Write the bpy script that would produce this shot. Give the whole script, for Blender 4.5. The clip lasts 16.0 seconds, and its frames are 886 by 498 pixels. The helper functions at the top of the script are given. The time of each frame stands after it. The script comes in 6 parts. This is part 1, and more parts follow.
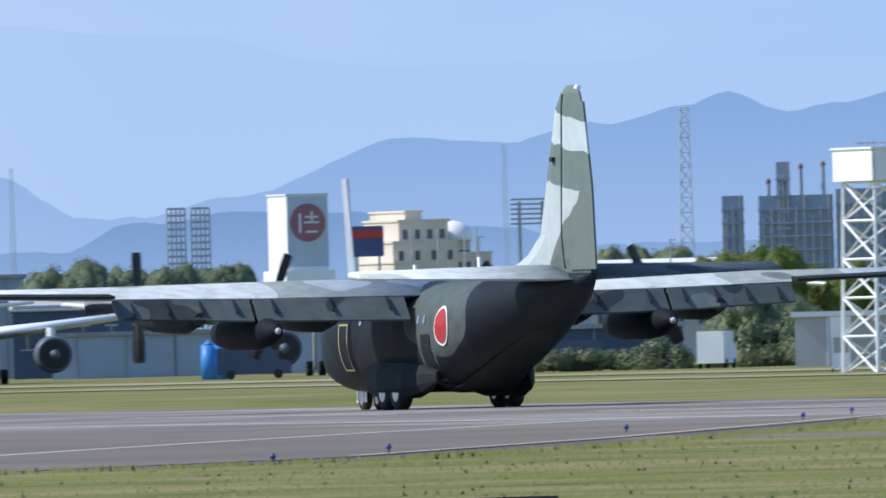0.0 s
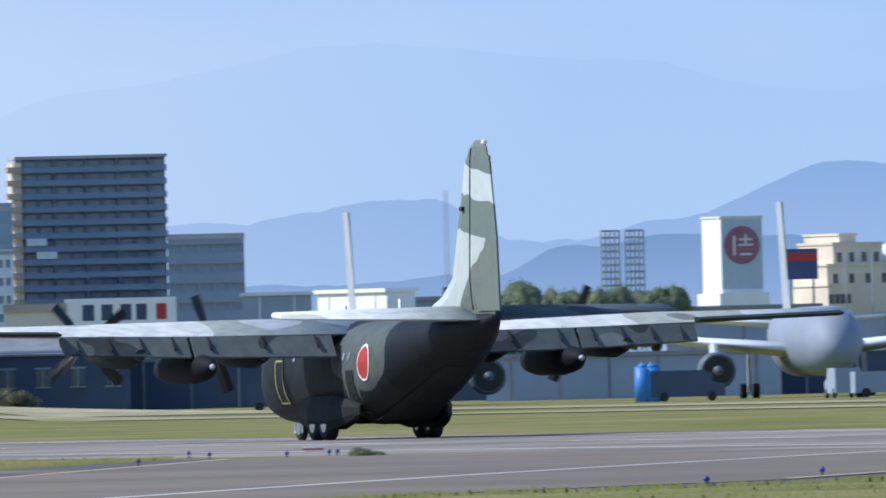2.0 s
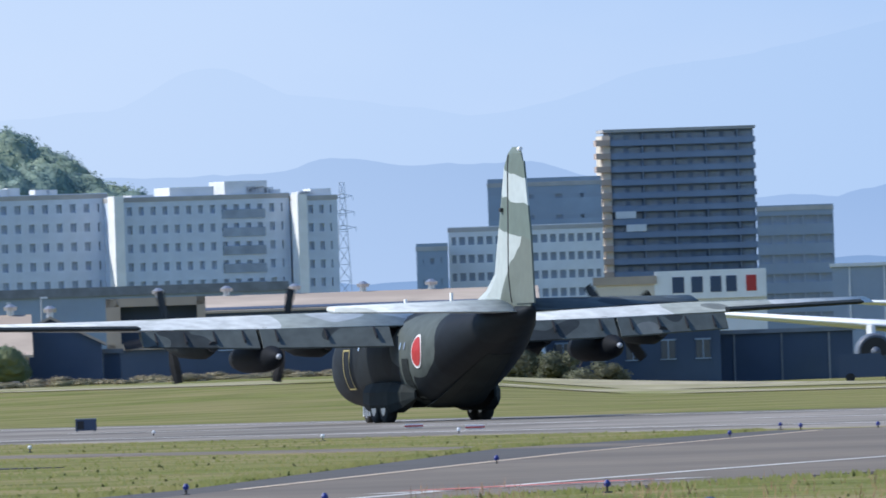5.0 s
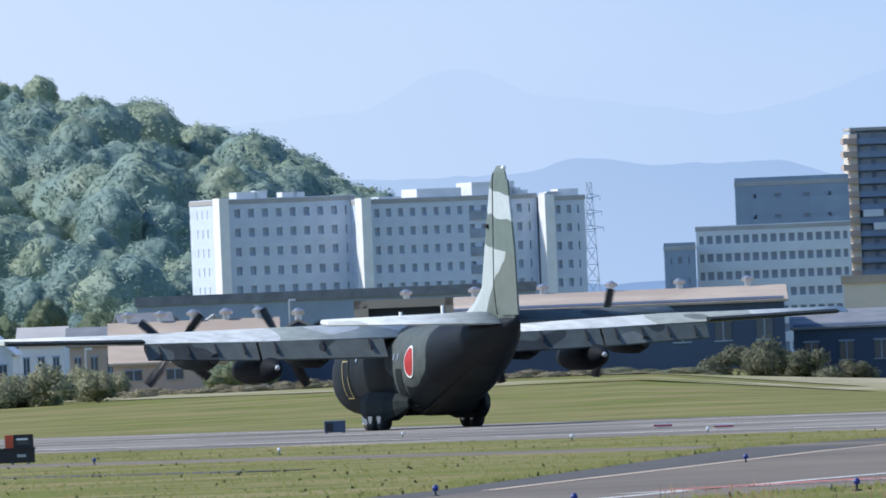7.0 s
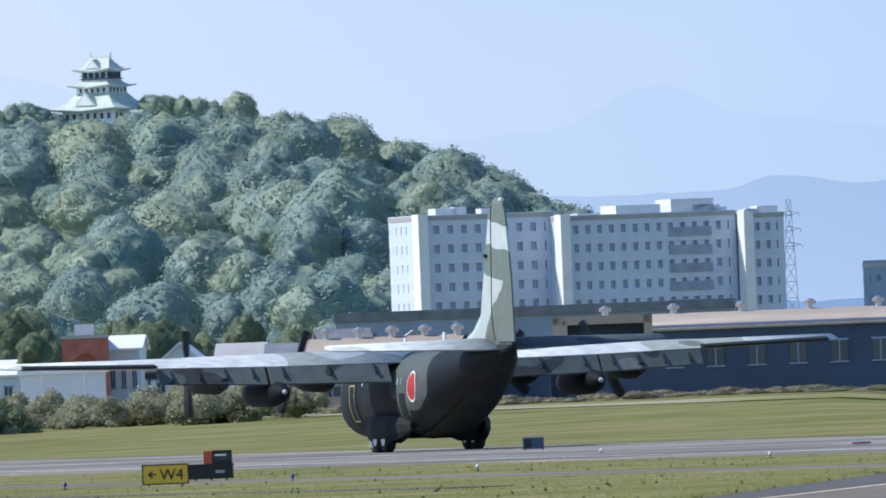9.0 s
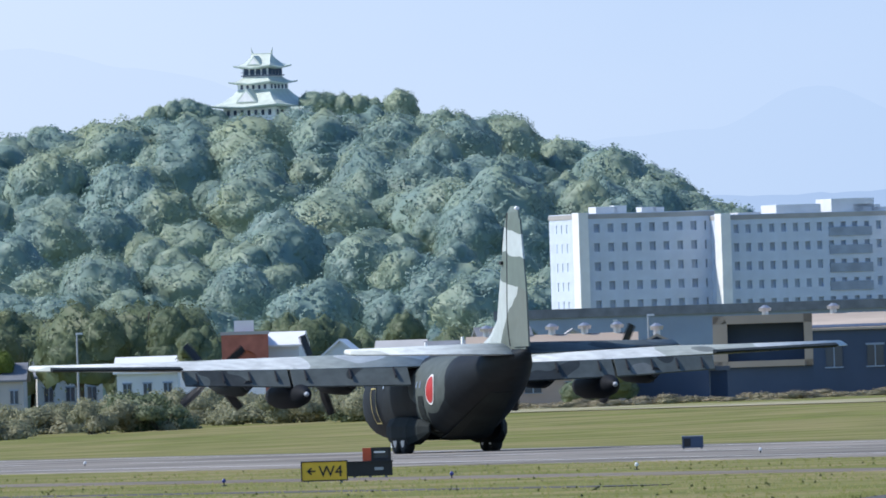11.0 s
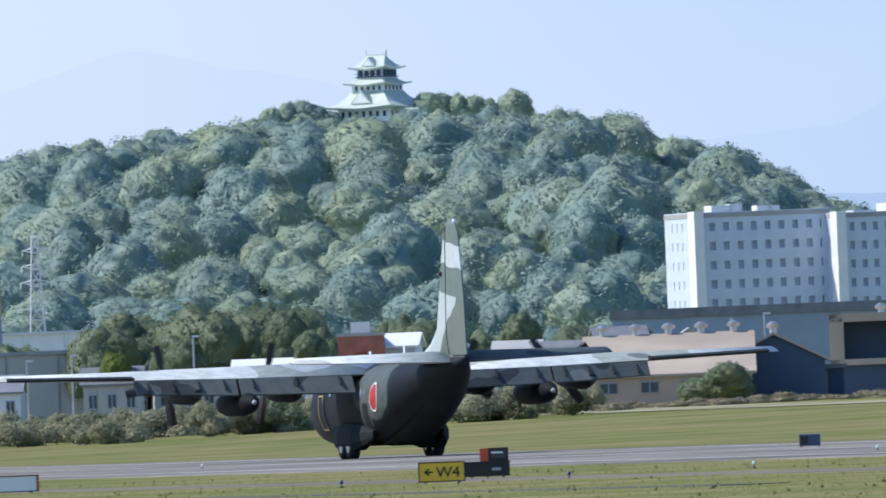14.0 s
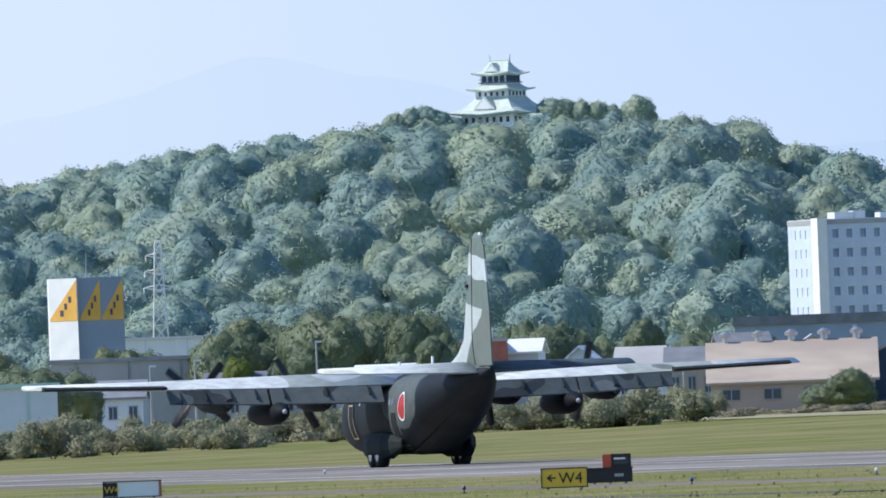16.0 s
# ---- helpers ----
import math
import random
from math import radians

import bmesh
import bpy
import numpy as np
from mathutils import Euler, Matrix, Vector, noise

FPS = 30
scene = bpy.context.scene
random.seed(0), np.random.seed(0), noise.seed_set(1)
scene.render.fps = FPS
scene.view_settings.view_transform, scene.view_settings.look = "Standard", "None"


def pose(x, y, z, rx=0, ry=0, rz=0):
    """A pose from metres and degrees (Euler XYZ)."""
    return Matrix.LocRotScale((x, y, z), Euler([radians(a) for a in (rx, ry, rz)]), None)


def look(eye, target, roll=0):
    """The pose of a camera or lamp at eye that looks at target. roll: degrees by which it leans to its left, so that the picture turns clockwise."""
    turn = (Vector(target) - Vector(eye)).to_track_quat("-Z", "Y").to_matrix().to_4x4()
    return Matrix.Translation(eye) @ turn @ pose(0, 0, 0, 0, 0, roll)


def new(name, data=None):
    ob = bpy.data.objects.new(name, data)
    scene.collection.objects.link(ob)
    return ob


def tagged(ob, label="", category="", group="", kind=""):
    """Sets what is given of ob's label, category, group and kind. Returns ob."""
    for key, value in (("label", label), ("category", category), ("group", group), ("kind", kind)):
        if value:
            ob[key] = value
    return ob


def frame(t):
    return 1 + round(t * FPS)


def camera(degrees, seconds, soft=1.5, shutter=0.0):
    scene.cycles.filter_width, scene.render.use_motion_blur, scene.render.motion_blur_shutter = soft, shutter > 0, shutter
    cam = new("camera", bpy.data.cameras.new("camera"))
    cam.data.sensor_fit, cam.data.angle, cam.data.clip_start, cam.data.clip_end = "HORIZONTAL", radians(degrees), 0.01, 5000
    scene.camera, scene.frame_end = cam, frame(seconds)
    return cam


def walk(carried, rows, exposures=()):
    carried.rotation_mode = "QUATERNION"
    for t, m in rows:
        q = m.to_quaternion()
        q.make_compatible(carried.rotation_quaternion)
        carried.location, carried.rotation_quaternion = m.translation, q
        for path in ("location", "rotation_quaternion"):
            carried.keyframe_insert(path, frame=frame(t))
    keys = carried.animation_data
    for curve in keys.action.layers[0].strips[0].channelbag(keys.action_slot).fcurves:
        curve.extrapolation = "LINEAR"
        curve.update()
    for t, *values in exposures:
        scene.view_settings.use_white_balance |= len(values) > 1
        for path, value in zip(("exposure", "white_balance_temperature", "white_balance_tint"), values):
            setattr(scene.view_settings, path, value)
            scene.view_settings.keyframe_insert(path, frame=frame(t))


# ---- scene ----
import itertools

FIELD = 2.4951
HEIGHT = 2.5


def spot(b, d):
    """Ground position d metres away on the bearing b (milliradians, right of north)."""
    return d * math.sin(b / 1000), d * math.cos(b / 1000)


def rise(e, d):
    """Height above the field of what stands e milliradians above eye level, d metres away."""
    return HEIGHT + e * d / 1000


# Camera on a tripod: time, bearing and elevation of the sight line (milliradians), lean (degrees)
SIGHT = [
    (0.0, 45.831, 4.571, -1.56),
    (0.5, 41.216, 3.642, -2.02),
    (1.0, 37.757, 3.330, -1.60),
    (1.5, 31.201, 5.516, -1.61),
    (2.0, 24.525, 6.217, -1.40),
    (2.5, 17.831, 6.155, -1.23),
    (3.0, 14.774, 5.186, -0.89),
    (3.5, 9.301, 4.813, -0.77),
    (4.0, 5.770, 4.725, -1.13),
    (4.2, 3.573, 4.994, -1.30),
    (6.3, -11.627, 6.010, -2.48),
    (6.5, -12.973, 5.758, -2.44),
    (7.0, -16.648, 6.121, -2.34),
    (7.5, -18.835, 7.350, -2.42),
    (8.0, -21.223, 7.869, -2.45),
    (8.5, -23.422, 7.613, -2.32),
    (9.0, -26.389, 7.319, -2.20),
    (9.2, -27.405, 7.192, -2.14),
    (11.3, -35.082, 7.550, -1.91),
    (11.5, -36.045, 7.565, -2.32),
    (12.0, -36.852, 7.521, -2.44),
    (12.5, -37.141, 7.669, -2.57),
    (13.0, -39.051, 7.916, -2.66),
    (13.5, -38.934, 7.751, -2.63),
    (14.0, -39.948, 7.718, -2.31),
    (14.5, -42.036, 7.830, -2.22),
    (15.0, -43.486, 8.101, -2.20),
    (15.5, -44.693, 8.958, -2.20),
    (16.0, -45.986, 8.239, -2.18),
]
cam = camera(FIELD, 16.0, soft=1.7, shutter=0.3)
eye = (0.0, 0.0, HEIGHT)
walk(cam, [(t, look(eye, (1000 * math.sin(b / 1000), 1000 * math.cos(b / 1000), HEIGHT + e), lean))
           for t, b, e, lean in SIGHT],
     exposures=[(0.0, 0.08, 5550, 11), (16.0, 0.08, 5550, 11)])

# ---- world and sun ----
SUN_ELEVATION, SUN_BEARING = 44.0, -89.0
world = bpy.data.worlds.new("sky")
world.use_nodes = True
scene.world = world
wn = world.node_tree.nodes
sky = wn.new("ShaderNodeTexSky")
sky.sky_type, sky.sun_disc = "NISHITA", False
sky.sun_elevation, sky.sun_rotation = radians(SUN_ELEVATION), radians(SUN_BEARING)
sky.air_density, sky.dust_density, sky.ozone_density = 1.1, 0.3, 4.0
wn["Background"].inputs["Strength"].default_value = 0.15
world.node_tree.links.new(sky.outputs["Color"], wn["Background"].inputs["Color"])
sun = new("sun", bpy.data.lights.new("sun", "SUN"))
sun.data.energy, sun.data.angle, sun.data.color = 4.9, radians(0.6), (1.0, 0.88, 0.7)
sd = Vector((math.sin(radians(SUN_BEARING)), math.cos(radians(SUN_BEARING)), math.tan(radians(SUN_ELEVATION))))
sun.matrix_basis = look(tuple(sd * 100), (0, 0, 0))


# ---- materials ----
def material(name, base, rough=0.7, vary=0.25, scale=1.0, metal=0.0, bump=0.0, second=None, scale2=0.0, rnd=0.0, spec=0.5):
    """Two-scale mottled surface: base colour, its variation, an optional second colour in patches, fine relief."""
    m = bpy.data.materials.new(name)
    m.use_nodes = True
    nt = m.node_tree
    n, l = nt.nodes, nt.links
    bsdf = n["Principled BSDF"]
    bsdf.inputs["Roughness"].default_value, bsdf.inputs["Metallic"].default_value = rough, metal
    bsdf.inputs["Specular IOR Level"].default_value = spec
    co = n.new("ShaderNodeTexCoord")
    fine = n.new("ShaderNodeTexNoise")
    fine.inputs["Scale"].default_value, fine.inputs["Detail"].default_value = scale, 6
    l.new(co.outputs["Object"], fine.inputs["Vector"])
    ramp = n.new("ShaderNodeValToRGB")
    ramp.color_ramp.elements[0].position, ramp.color_ramp.elements[1].position = 0.3, 0.7
    ramp.color_ramp.elements[0].color = [c * (1 - vary) for c in base] + [1]
    ramp.color_ramp.elements[1].color = [min(1, c * (1 + vary)) for c in base] + [1]
    l.new(fine.outputs["Fac"], ramp.inputs["Fac"])
    out = ramp.outputs["Color"]
    if second:
        wide = n.new("ShaderNodeTexNoise")
        wide.inputs["Scale"].default_value, wide.inputs["Detail"].default_value = scale2 or scale * 0.1, 4
        l.new(co.outputs["Object"], wide.inputs["Vector"])
        r2 = n.new("ShaderNodeValToRGB")
        r2.color_ramp.elements[0].position, r2.color_ramp.elements[1].position = 0.42, 0.62
        l.new(wide.outputs["Fac"], r2.inputs["Fac"])
        mix = n.new("ShaderNodeMix")
        mix.data_type = "RGBA"
        l.new(r2.outputs["Color"], mix.inputs["Factor"])
        l.new(out, mix.inputs["A"])
        mix.inputs["B"].default_value = (*second, 1)
        out = mix.outputs["Result"]
    if rnd:
        info = n.new("ShaderNodeObjectInfo")
        hsv = n.new("ShaderNodeHueSaturation")
        mul = n.new("ShaderNodeMapRange")
        mul.inputs["To Min"].default_value, mul.inputs["To Max"].default_value = 1 - rnd, 1 + rnd
        l.new(info.outputs["Random"], mul.inputs["Value"])
        l.new(mul.outputs["Result"], hsv.inputs["Value"])
        l.new(out, hsv.inputs["Color"])
        out = hsv.outputs["Color"]
    l.new(out, bsdf.inputs["Base Color"])
    if bump:
        bp = n.new("ShaderNodeBump")
        bp.inputs["Strength"].default_value, bp.inputs["Distance"].default_value = bump, 0.05
        l.new(fine.outputs["Fac"], bp.inputs["Height"])
        l.new(bp.outputs["Normal"], bsdf.inputs["Normal"])
    return m


def leafy(name, dark, light, warm, scale, through_leaf=0.42):
    """Foliage: hue and tone change from clump to clump and across the stand."""
    m = bpy.data.materials.new(name)
    m.use_nodes = True
    nt = m.node_tree
    n, l = nt.nodes, nt.links
    bsdf = n["Principled BSDF"]
    bsdf.inputs["Roughness"].default_value = 0.55
    bsdf.inputs["Specular IOR Level"].default_value = 0.3
    geo = n.new("ShaderNodeNewGeometry")
    ramp = n.new("ShaderNodeValToRGB")
    ramp.color_ramp.elements[0].color, ramp.color_ramp.elements[1].color = (*dark, 1), (*light, 1)
    l.new(geo.outputs["Random Per Island"], ramp.inputs["Fac"])
    co = n.new("ShaderNodeTexCoord")
    wide = n.new("ShaderNodeTexNoise")
    wide.inputs["Scale"].default_value, wide.inputs["Detail"].default_value = scale, 2
    l.new(co.outputs["Object"], wide.inputs["Vector"])
    r2 = n.new("ShaderNodeValToRGB")
    r2.color_ramp.elements[0].position, r2.color_ramp.elements[1].position = 0.45, 0.65
    l.new(wide.outputs["Fac"], r2.inputs["Fac"])
    mix = n.new("ShaderNodeMix")
    mix.data_type = "RGBA"
    l.new(r2.outputs["Color"], mix.inputs["Factor"])
    l.new(ramp.outputs["Color"], mix.inputs["A"])
    mix.inputs["B"].default_value = (*warm, 1)
    mix2 = n.new("ShaderNodeMix")
    mix2.data_type = "RGBA"
    mix2.inputs["Factor"].default_value = 0.55
    l.new(ramp.outputs["Color"], mix2.inputs["A"])
    l.new(mix.outputs["Result"], mix2.inputs["B"])
    l.new(mix2.outputs["Result"], bsdf.inputs["Base Color"])
    tr = n.new("ShaderNodeBsdfTranslucent")
    l.new(mix2.outputs["Result"], tr.inputs["Color"])
    ms = n.new("ShaderNodeMixShader")
    ms.inputs["Fac"].default_value = through_leaf
    l.new(bsdf.outputs["BSDF"], ms.inputs[1])
    l.new(tr.outputs["BSDF"], ms.inputs[2])
    l.new(ms.outputs["Shader"], n["Material Output"].inputs["Surface"])
    return m


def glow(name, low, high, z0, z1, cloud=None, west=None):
    """Self-lit distance: haze painted as a vertical change of colour, faint cloud where given."""
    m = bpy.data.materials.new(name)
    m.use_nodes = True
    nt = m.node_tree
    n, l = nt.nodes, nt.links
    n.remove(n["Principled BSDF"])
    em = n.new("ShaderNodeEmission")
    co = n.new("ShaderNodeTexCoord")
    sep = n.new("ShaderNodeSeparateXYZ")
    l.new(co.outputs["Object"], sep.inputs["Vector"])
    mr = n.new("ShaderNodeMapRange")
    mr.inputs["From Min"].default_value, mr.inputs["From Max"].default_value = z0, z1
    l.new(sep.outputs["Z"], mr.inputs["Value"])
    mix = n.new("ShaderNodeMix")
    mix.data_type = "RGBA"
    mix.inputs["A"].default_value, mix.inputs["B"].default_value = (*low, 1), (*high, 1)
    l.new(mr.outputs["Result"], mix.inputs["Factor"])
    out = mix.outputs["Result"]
    if cloud:
        mp = n.new("ShaderNodeMapping")
        mp.inputs["Scale"].default_value = (0.0035, 0.0035, 0.009)
        mp.inputs["Rotation"].default_value = (0, 0.35, 0)
        l.new(co.outputs["Object"], mp.inputs["Vector"])
        ns = n.new("ShaderNodeTexNoise")
        ns.inputs["Scale"].default_value, ns.inputs["Detail"].default_value = 1.0, 5
        l.new(mp.outputs["Vector"], ns.inputs["Vector"])
        rp = n.new("ShaderNodeValToRGB")
        rp.color_ramp.elements[0].position, rp.color_ramp.elements[1].position = 0.42, 0.68
        l.new(ns.outputs["Fac"], rp.inputs["Fac"])
        m2 = n.new("ShaderNodeMix")
        m2.data_type = "RGBA"
        l.new(rp.outputs["Color"], m2.inputs["Factor"])
        l.new(out, m2.inputs["A"])
        m2.inputs["B"].default_value = (*cloud, 1)
        out = m2.outputs["Result"]
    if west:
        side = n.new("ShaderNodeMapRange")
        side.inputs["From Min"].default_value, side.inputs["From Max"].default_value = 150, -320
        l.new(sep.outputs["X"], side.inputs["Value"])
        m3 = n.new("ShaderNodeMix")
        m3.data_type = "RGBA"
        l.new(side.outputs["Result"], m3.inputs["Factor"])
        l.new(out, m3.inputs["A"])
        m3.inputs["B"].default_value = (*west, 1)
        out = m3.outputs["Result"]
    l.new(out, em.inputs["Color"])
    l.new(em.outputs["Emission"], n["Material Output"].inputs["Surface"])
    return m


def camouflage(name, offset, scale, low, high, dark, mid, pale, patch=None):
    """Wavy camouflage patches in three tones; patch: a large pale one at y, z of the given half sizes, also standing
    for sunlight.
    """
    m = bpy.data.materials.new(name)
    m.use_nodes = True
    nt = m.node_tree
    n, l = nt.nodes, nt.links
    bsdf = n["Principled BSDF"]
    bsdf.inputs["Roughness"].default_value = 0.65
    bsdf.inputs["Specular IOR Level"].default_value = 0.18
    co = n.new("ShaderNodeTexCoord")
    mp = n.new("ShaderNodeMapping")
    mp.inputs["Location"].default_value = offset
    mp.inputs["Rotation"].default_value = (0.5, 0.3, 0.2)
    l.new(co.outputs["Object"], mp.inputs["Vector"])
    ns = n.new("ShaderNodeTexNoise")
    ns.inputs["Scale"].default_value, ns.inputs["Detail"].default_value = scale, 1.0
    l.new(mp.outputs["Vector"], ns.inputs["Vector"])
    rp = n.new("ShaderNodeValToRGB")
    cr = rp.color_ramp
    cr.interpolation = "CONSTANT"
    cr.elements[0].position, cr.elements[0].color = 0.0, (*dark, 1)
    cr.elements[1].position, cr.elements[1].color = low, (*mid, 1)
    e = cr.elements.new(high)
    e.color = (*pale, 1)
    l.new(ns.outputs["Fac"], rp.inputs["Fac"])
    dirt = n.new("ShaderNodeTexNoise")
    dirt.inputs["Scale"].default_value, dirt.inputs["Detail"].default_value = 1.6, 8
    paint = rp.outputs["Color"]
    if patch:
        near = n.new("ShaderNodeMapping")
        near.inputs["Location"].default_value = (0, -patch[0] / patch[2], -patch[1] / patch[3])
        near.inputs["Scale"].default_value = (0, 1 / patch[2], 1 / patch[3])
        l.new(co.outputs["Object"], near.inputs["Vector"])
        far = n.new("ShaderNodeVectorMath")
        far.operation = "LENGTH"
        l.new(near.outputs["Vector"], far.inputs[0])
        wavy = n.new("ShaderNodeMath")
        wavy.operation = "MULTIPLY_ADD"
        wavy.inputs[1].default_value = 1.2
        l.new(ns.outputs["Fac"], wavy.inputs[0])
        l.new(far.outputs["Value"], wavy.inputs[2])
        inside = n.new("ShaderNodeMath")
        inside.operation = "LESS_THAN"
        l.new(wavy.outputs["Value"], inside.inputs[0])
        inside.inputs[1].default_value = 1.6
        mix = n.new("ShaderNodeMix")
        mix.data_type = "RGBA"
        l.new(inside.outputs["Value"], mix.inputs["Factor"])
        l.new(paint, mix.inputs["A"])
        mix.inputs["B"].default_value = (*pale, 1)
        paint = mix.outputs["Result"]
    l.new(co.outputs["Object"], dirt.inputs["Vector"])
    mr = n.new("ShaderNodeMapRange")
    mr.inputs["From Min"].default_value, mr.inputs["From Max"].default_value = 0.3, 0.7
    mr.inputs["To Min"].default_value, mr.inputs["To Max"].default_value = 0.8, 1.15
    l.new(dirt.outputs["Fac"], mr.inputs["Value"])
    hsv = n.new("ShaderNodeHueSaturation")
    l.new(paint, hsv.inputs["Color"])
    l.new(mr.outputs["Result"], hsv.inputs["Value"])
    l.new(hsv.outputs["Color"], bsdf.inputs["Base Color"])
    return m


def banded(name):
    """Fin paint: slanting bands of olive and pale grey, and below them a pale forward patch before brown-olive."""
    m = bpy.data.materials.new(name)
    m.use_nodes = True
    n, l = m.node_tree.nodes, m.node_tree.links
    bsdf = n["Principled BSDF"]
    bsdf.inputs["Roughness"].default_value = 0.6

    def sum_of(a, k, b):
        """a * k + b"""
        q = n.new("ShaderNodeMath")
        q.operation = "MULTIPLY_ADD"
        q.inputs[1].default_value = k
        l.new(a, q.inputs[0])
        if isinstance(b, float):
            q.inputs[2].default_value = b
        else:
            l.new(b, q.inputs[2])
        return q.outputs["Value"]

    co = n.new("ShaderNodeTexCoord")
    sep = n.new("ShaderNodeSeparateXYZ")
    l.new(co.outputs["Object"], sep.inputs["Vector"])
    ns = n.new("ShaderNodeTexNoise")
    ns.inputs["Scale"].default_value, ns.inputs["Detail"].default_value = 0.7, 1
    l.new(co.outputs["Object"], ns.inputs["Vector"])
    height = sum_of(sep.outputs["Y"], -0.13, sum_of(ns.outputs["Fac"], 0.7, sep.outputs["Z"]))
    mr = n.new("ShaderNodeMapRange")
    mr.inputs["From Min"].default_value, mr.inputs["From Max"].default_value = 5.0, 15.0
    l.new(height, mr.inputs["Value"])
    rp = n.new("ShaderNodeValToRGB")
    rp.color_ramp.interpolation = "CONSTANT"
    pale, olive, brown = (0.46, 0.51, 0.5, 1), (0.13, 0.165, 0.14, 1), (0.135, 0.155, 0.13, 1)
    rp.color_ramp.elements[0].position, rp.color_ramp.elements[0].color = 0.0, brown
    rp.color_ramp.elements[1].position, rp.color_ramp.elements[1].color = 0.53, olive
    for at, col in ((0.67, pale), (0.8, olive)):
        rp.color_ramp.elements.new(at).color = col
    l.new(mr.outputs["Result"], rp.inputs["Fac"])
    # forward patch below the middle band
    ahead = sum_of(sep.outputs["Z"], 1.2, sum_of(ns.outputs["Fac"], 1.6, sep.outputs["Y"]))
    front = n.new("ShaderNodeMath")
    front.operation = "GREATER_THAN"
    l.new(ahead, front.inputs[0])
    front.inputs[1].default_value = -6.5
    below = n.new("ShaderNodeMath")
    below.operation = "LESS_THAN"
    l.new(mr.outputs["Result"], below.inputs[0])
    below.inputs[1].default_value = 0.53
    both = n.new("ShaderNodeMath")
    both.operation = "MULTIPLY"
    l.new(front.outputs["Value"], both.inputs[0])
    l.new(below.outputs["Value"], both.inputs[1])
    mix = n.new("ShaderNodeMix")
    mix.data_type = "RGBA"
    l.new(both.outputs["Value"], mix.inputs["Factor"])
    l.new(rp.outputs["Color"], mix.inputs["A"])
    mix.inputs["B"].default_value = (0.43, 0.47, 0.45, 1)
    dirt = n.new("ShaderNodeTexNoise")
    dirt.inputs["Scale"].default_value, dirt.inputs["Detail"].default_value = 2.0, 8
    l.new(co.outputs["Object"], dirt.inputs["Vector"])
    tone = n.new("ShaderNodeMapRange")
    tone.inputs["To Min"].default_value, tone.inputs["To Max"].default_value = 0.8, 1.15
    l.new(dirt.outputs["Fac"], tone.inputs["Value"])
    hsv = n.new("ShaderNodeHueSaturation")
    l.new(mix.outputs["Result"], hsv.inputs["Color"])
    l.new(tone.outputs["Result"], hsv.inputs["Value"])
    l.new(hsv.outputs["Color"], bsdf.inputs["Base Color"])
    return m


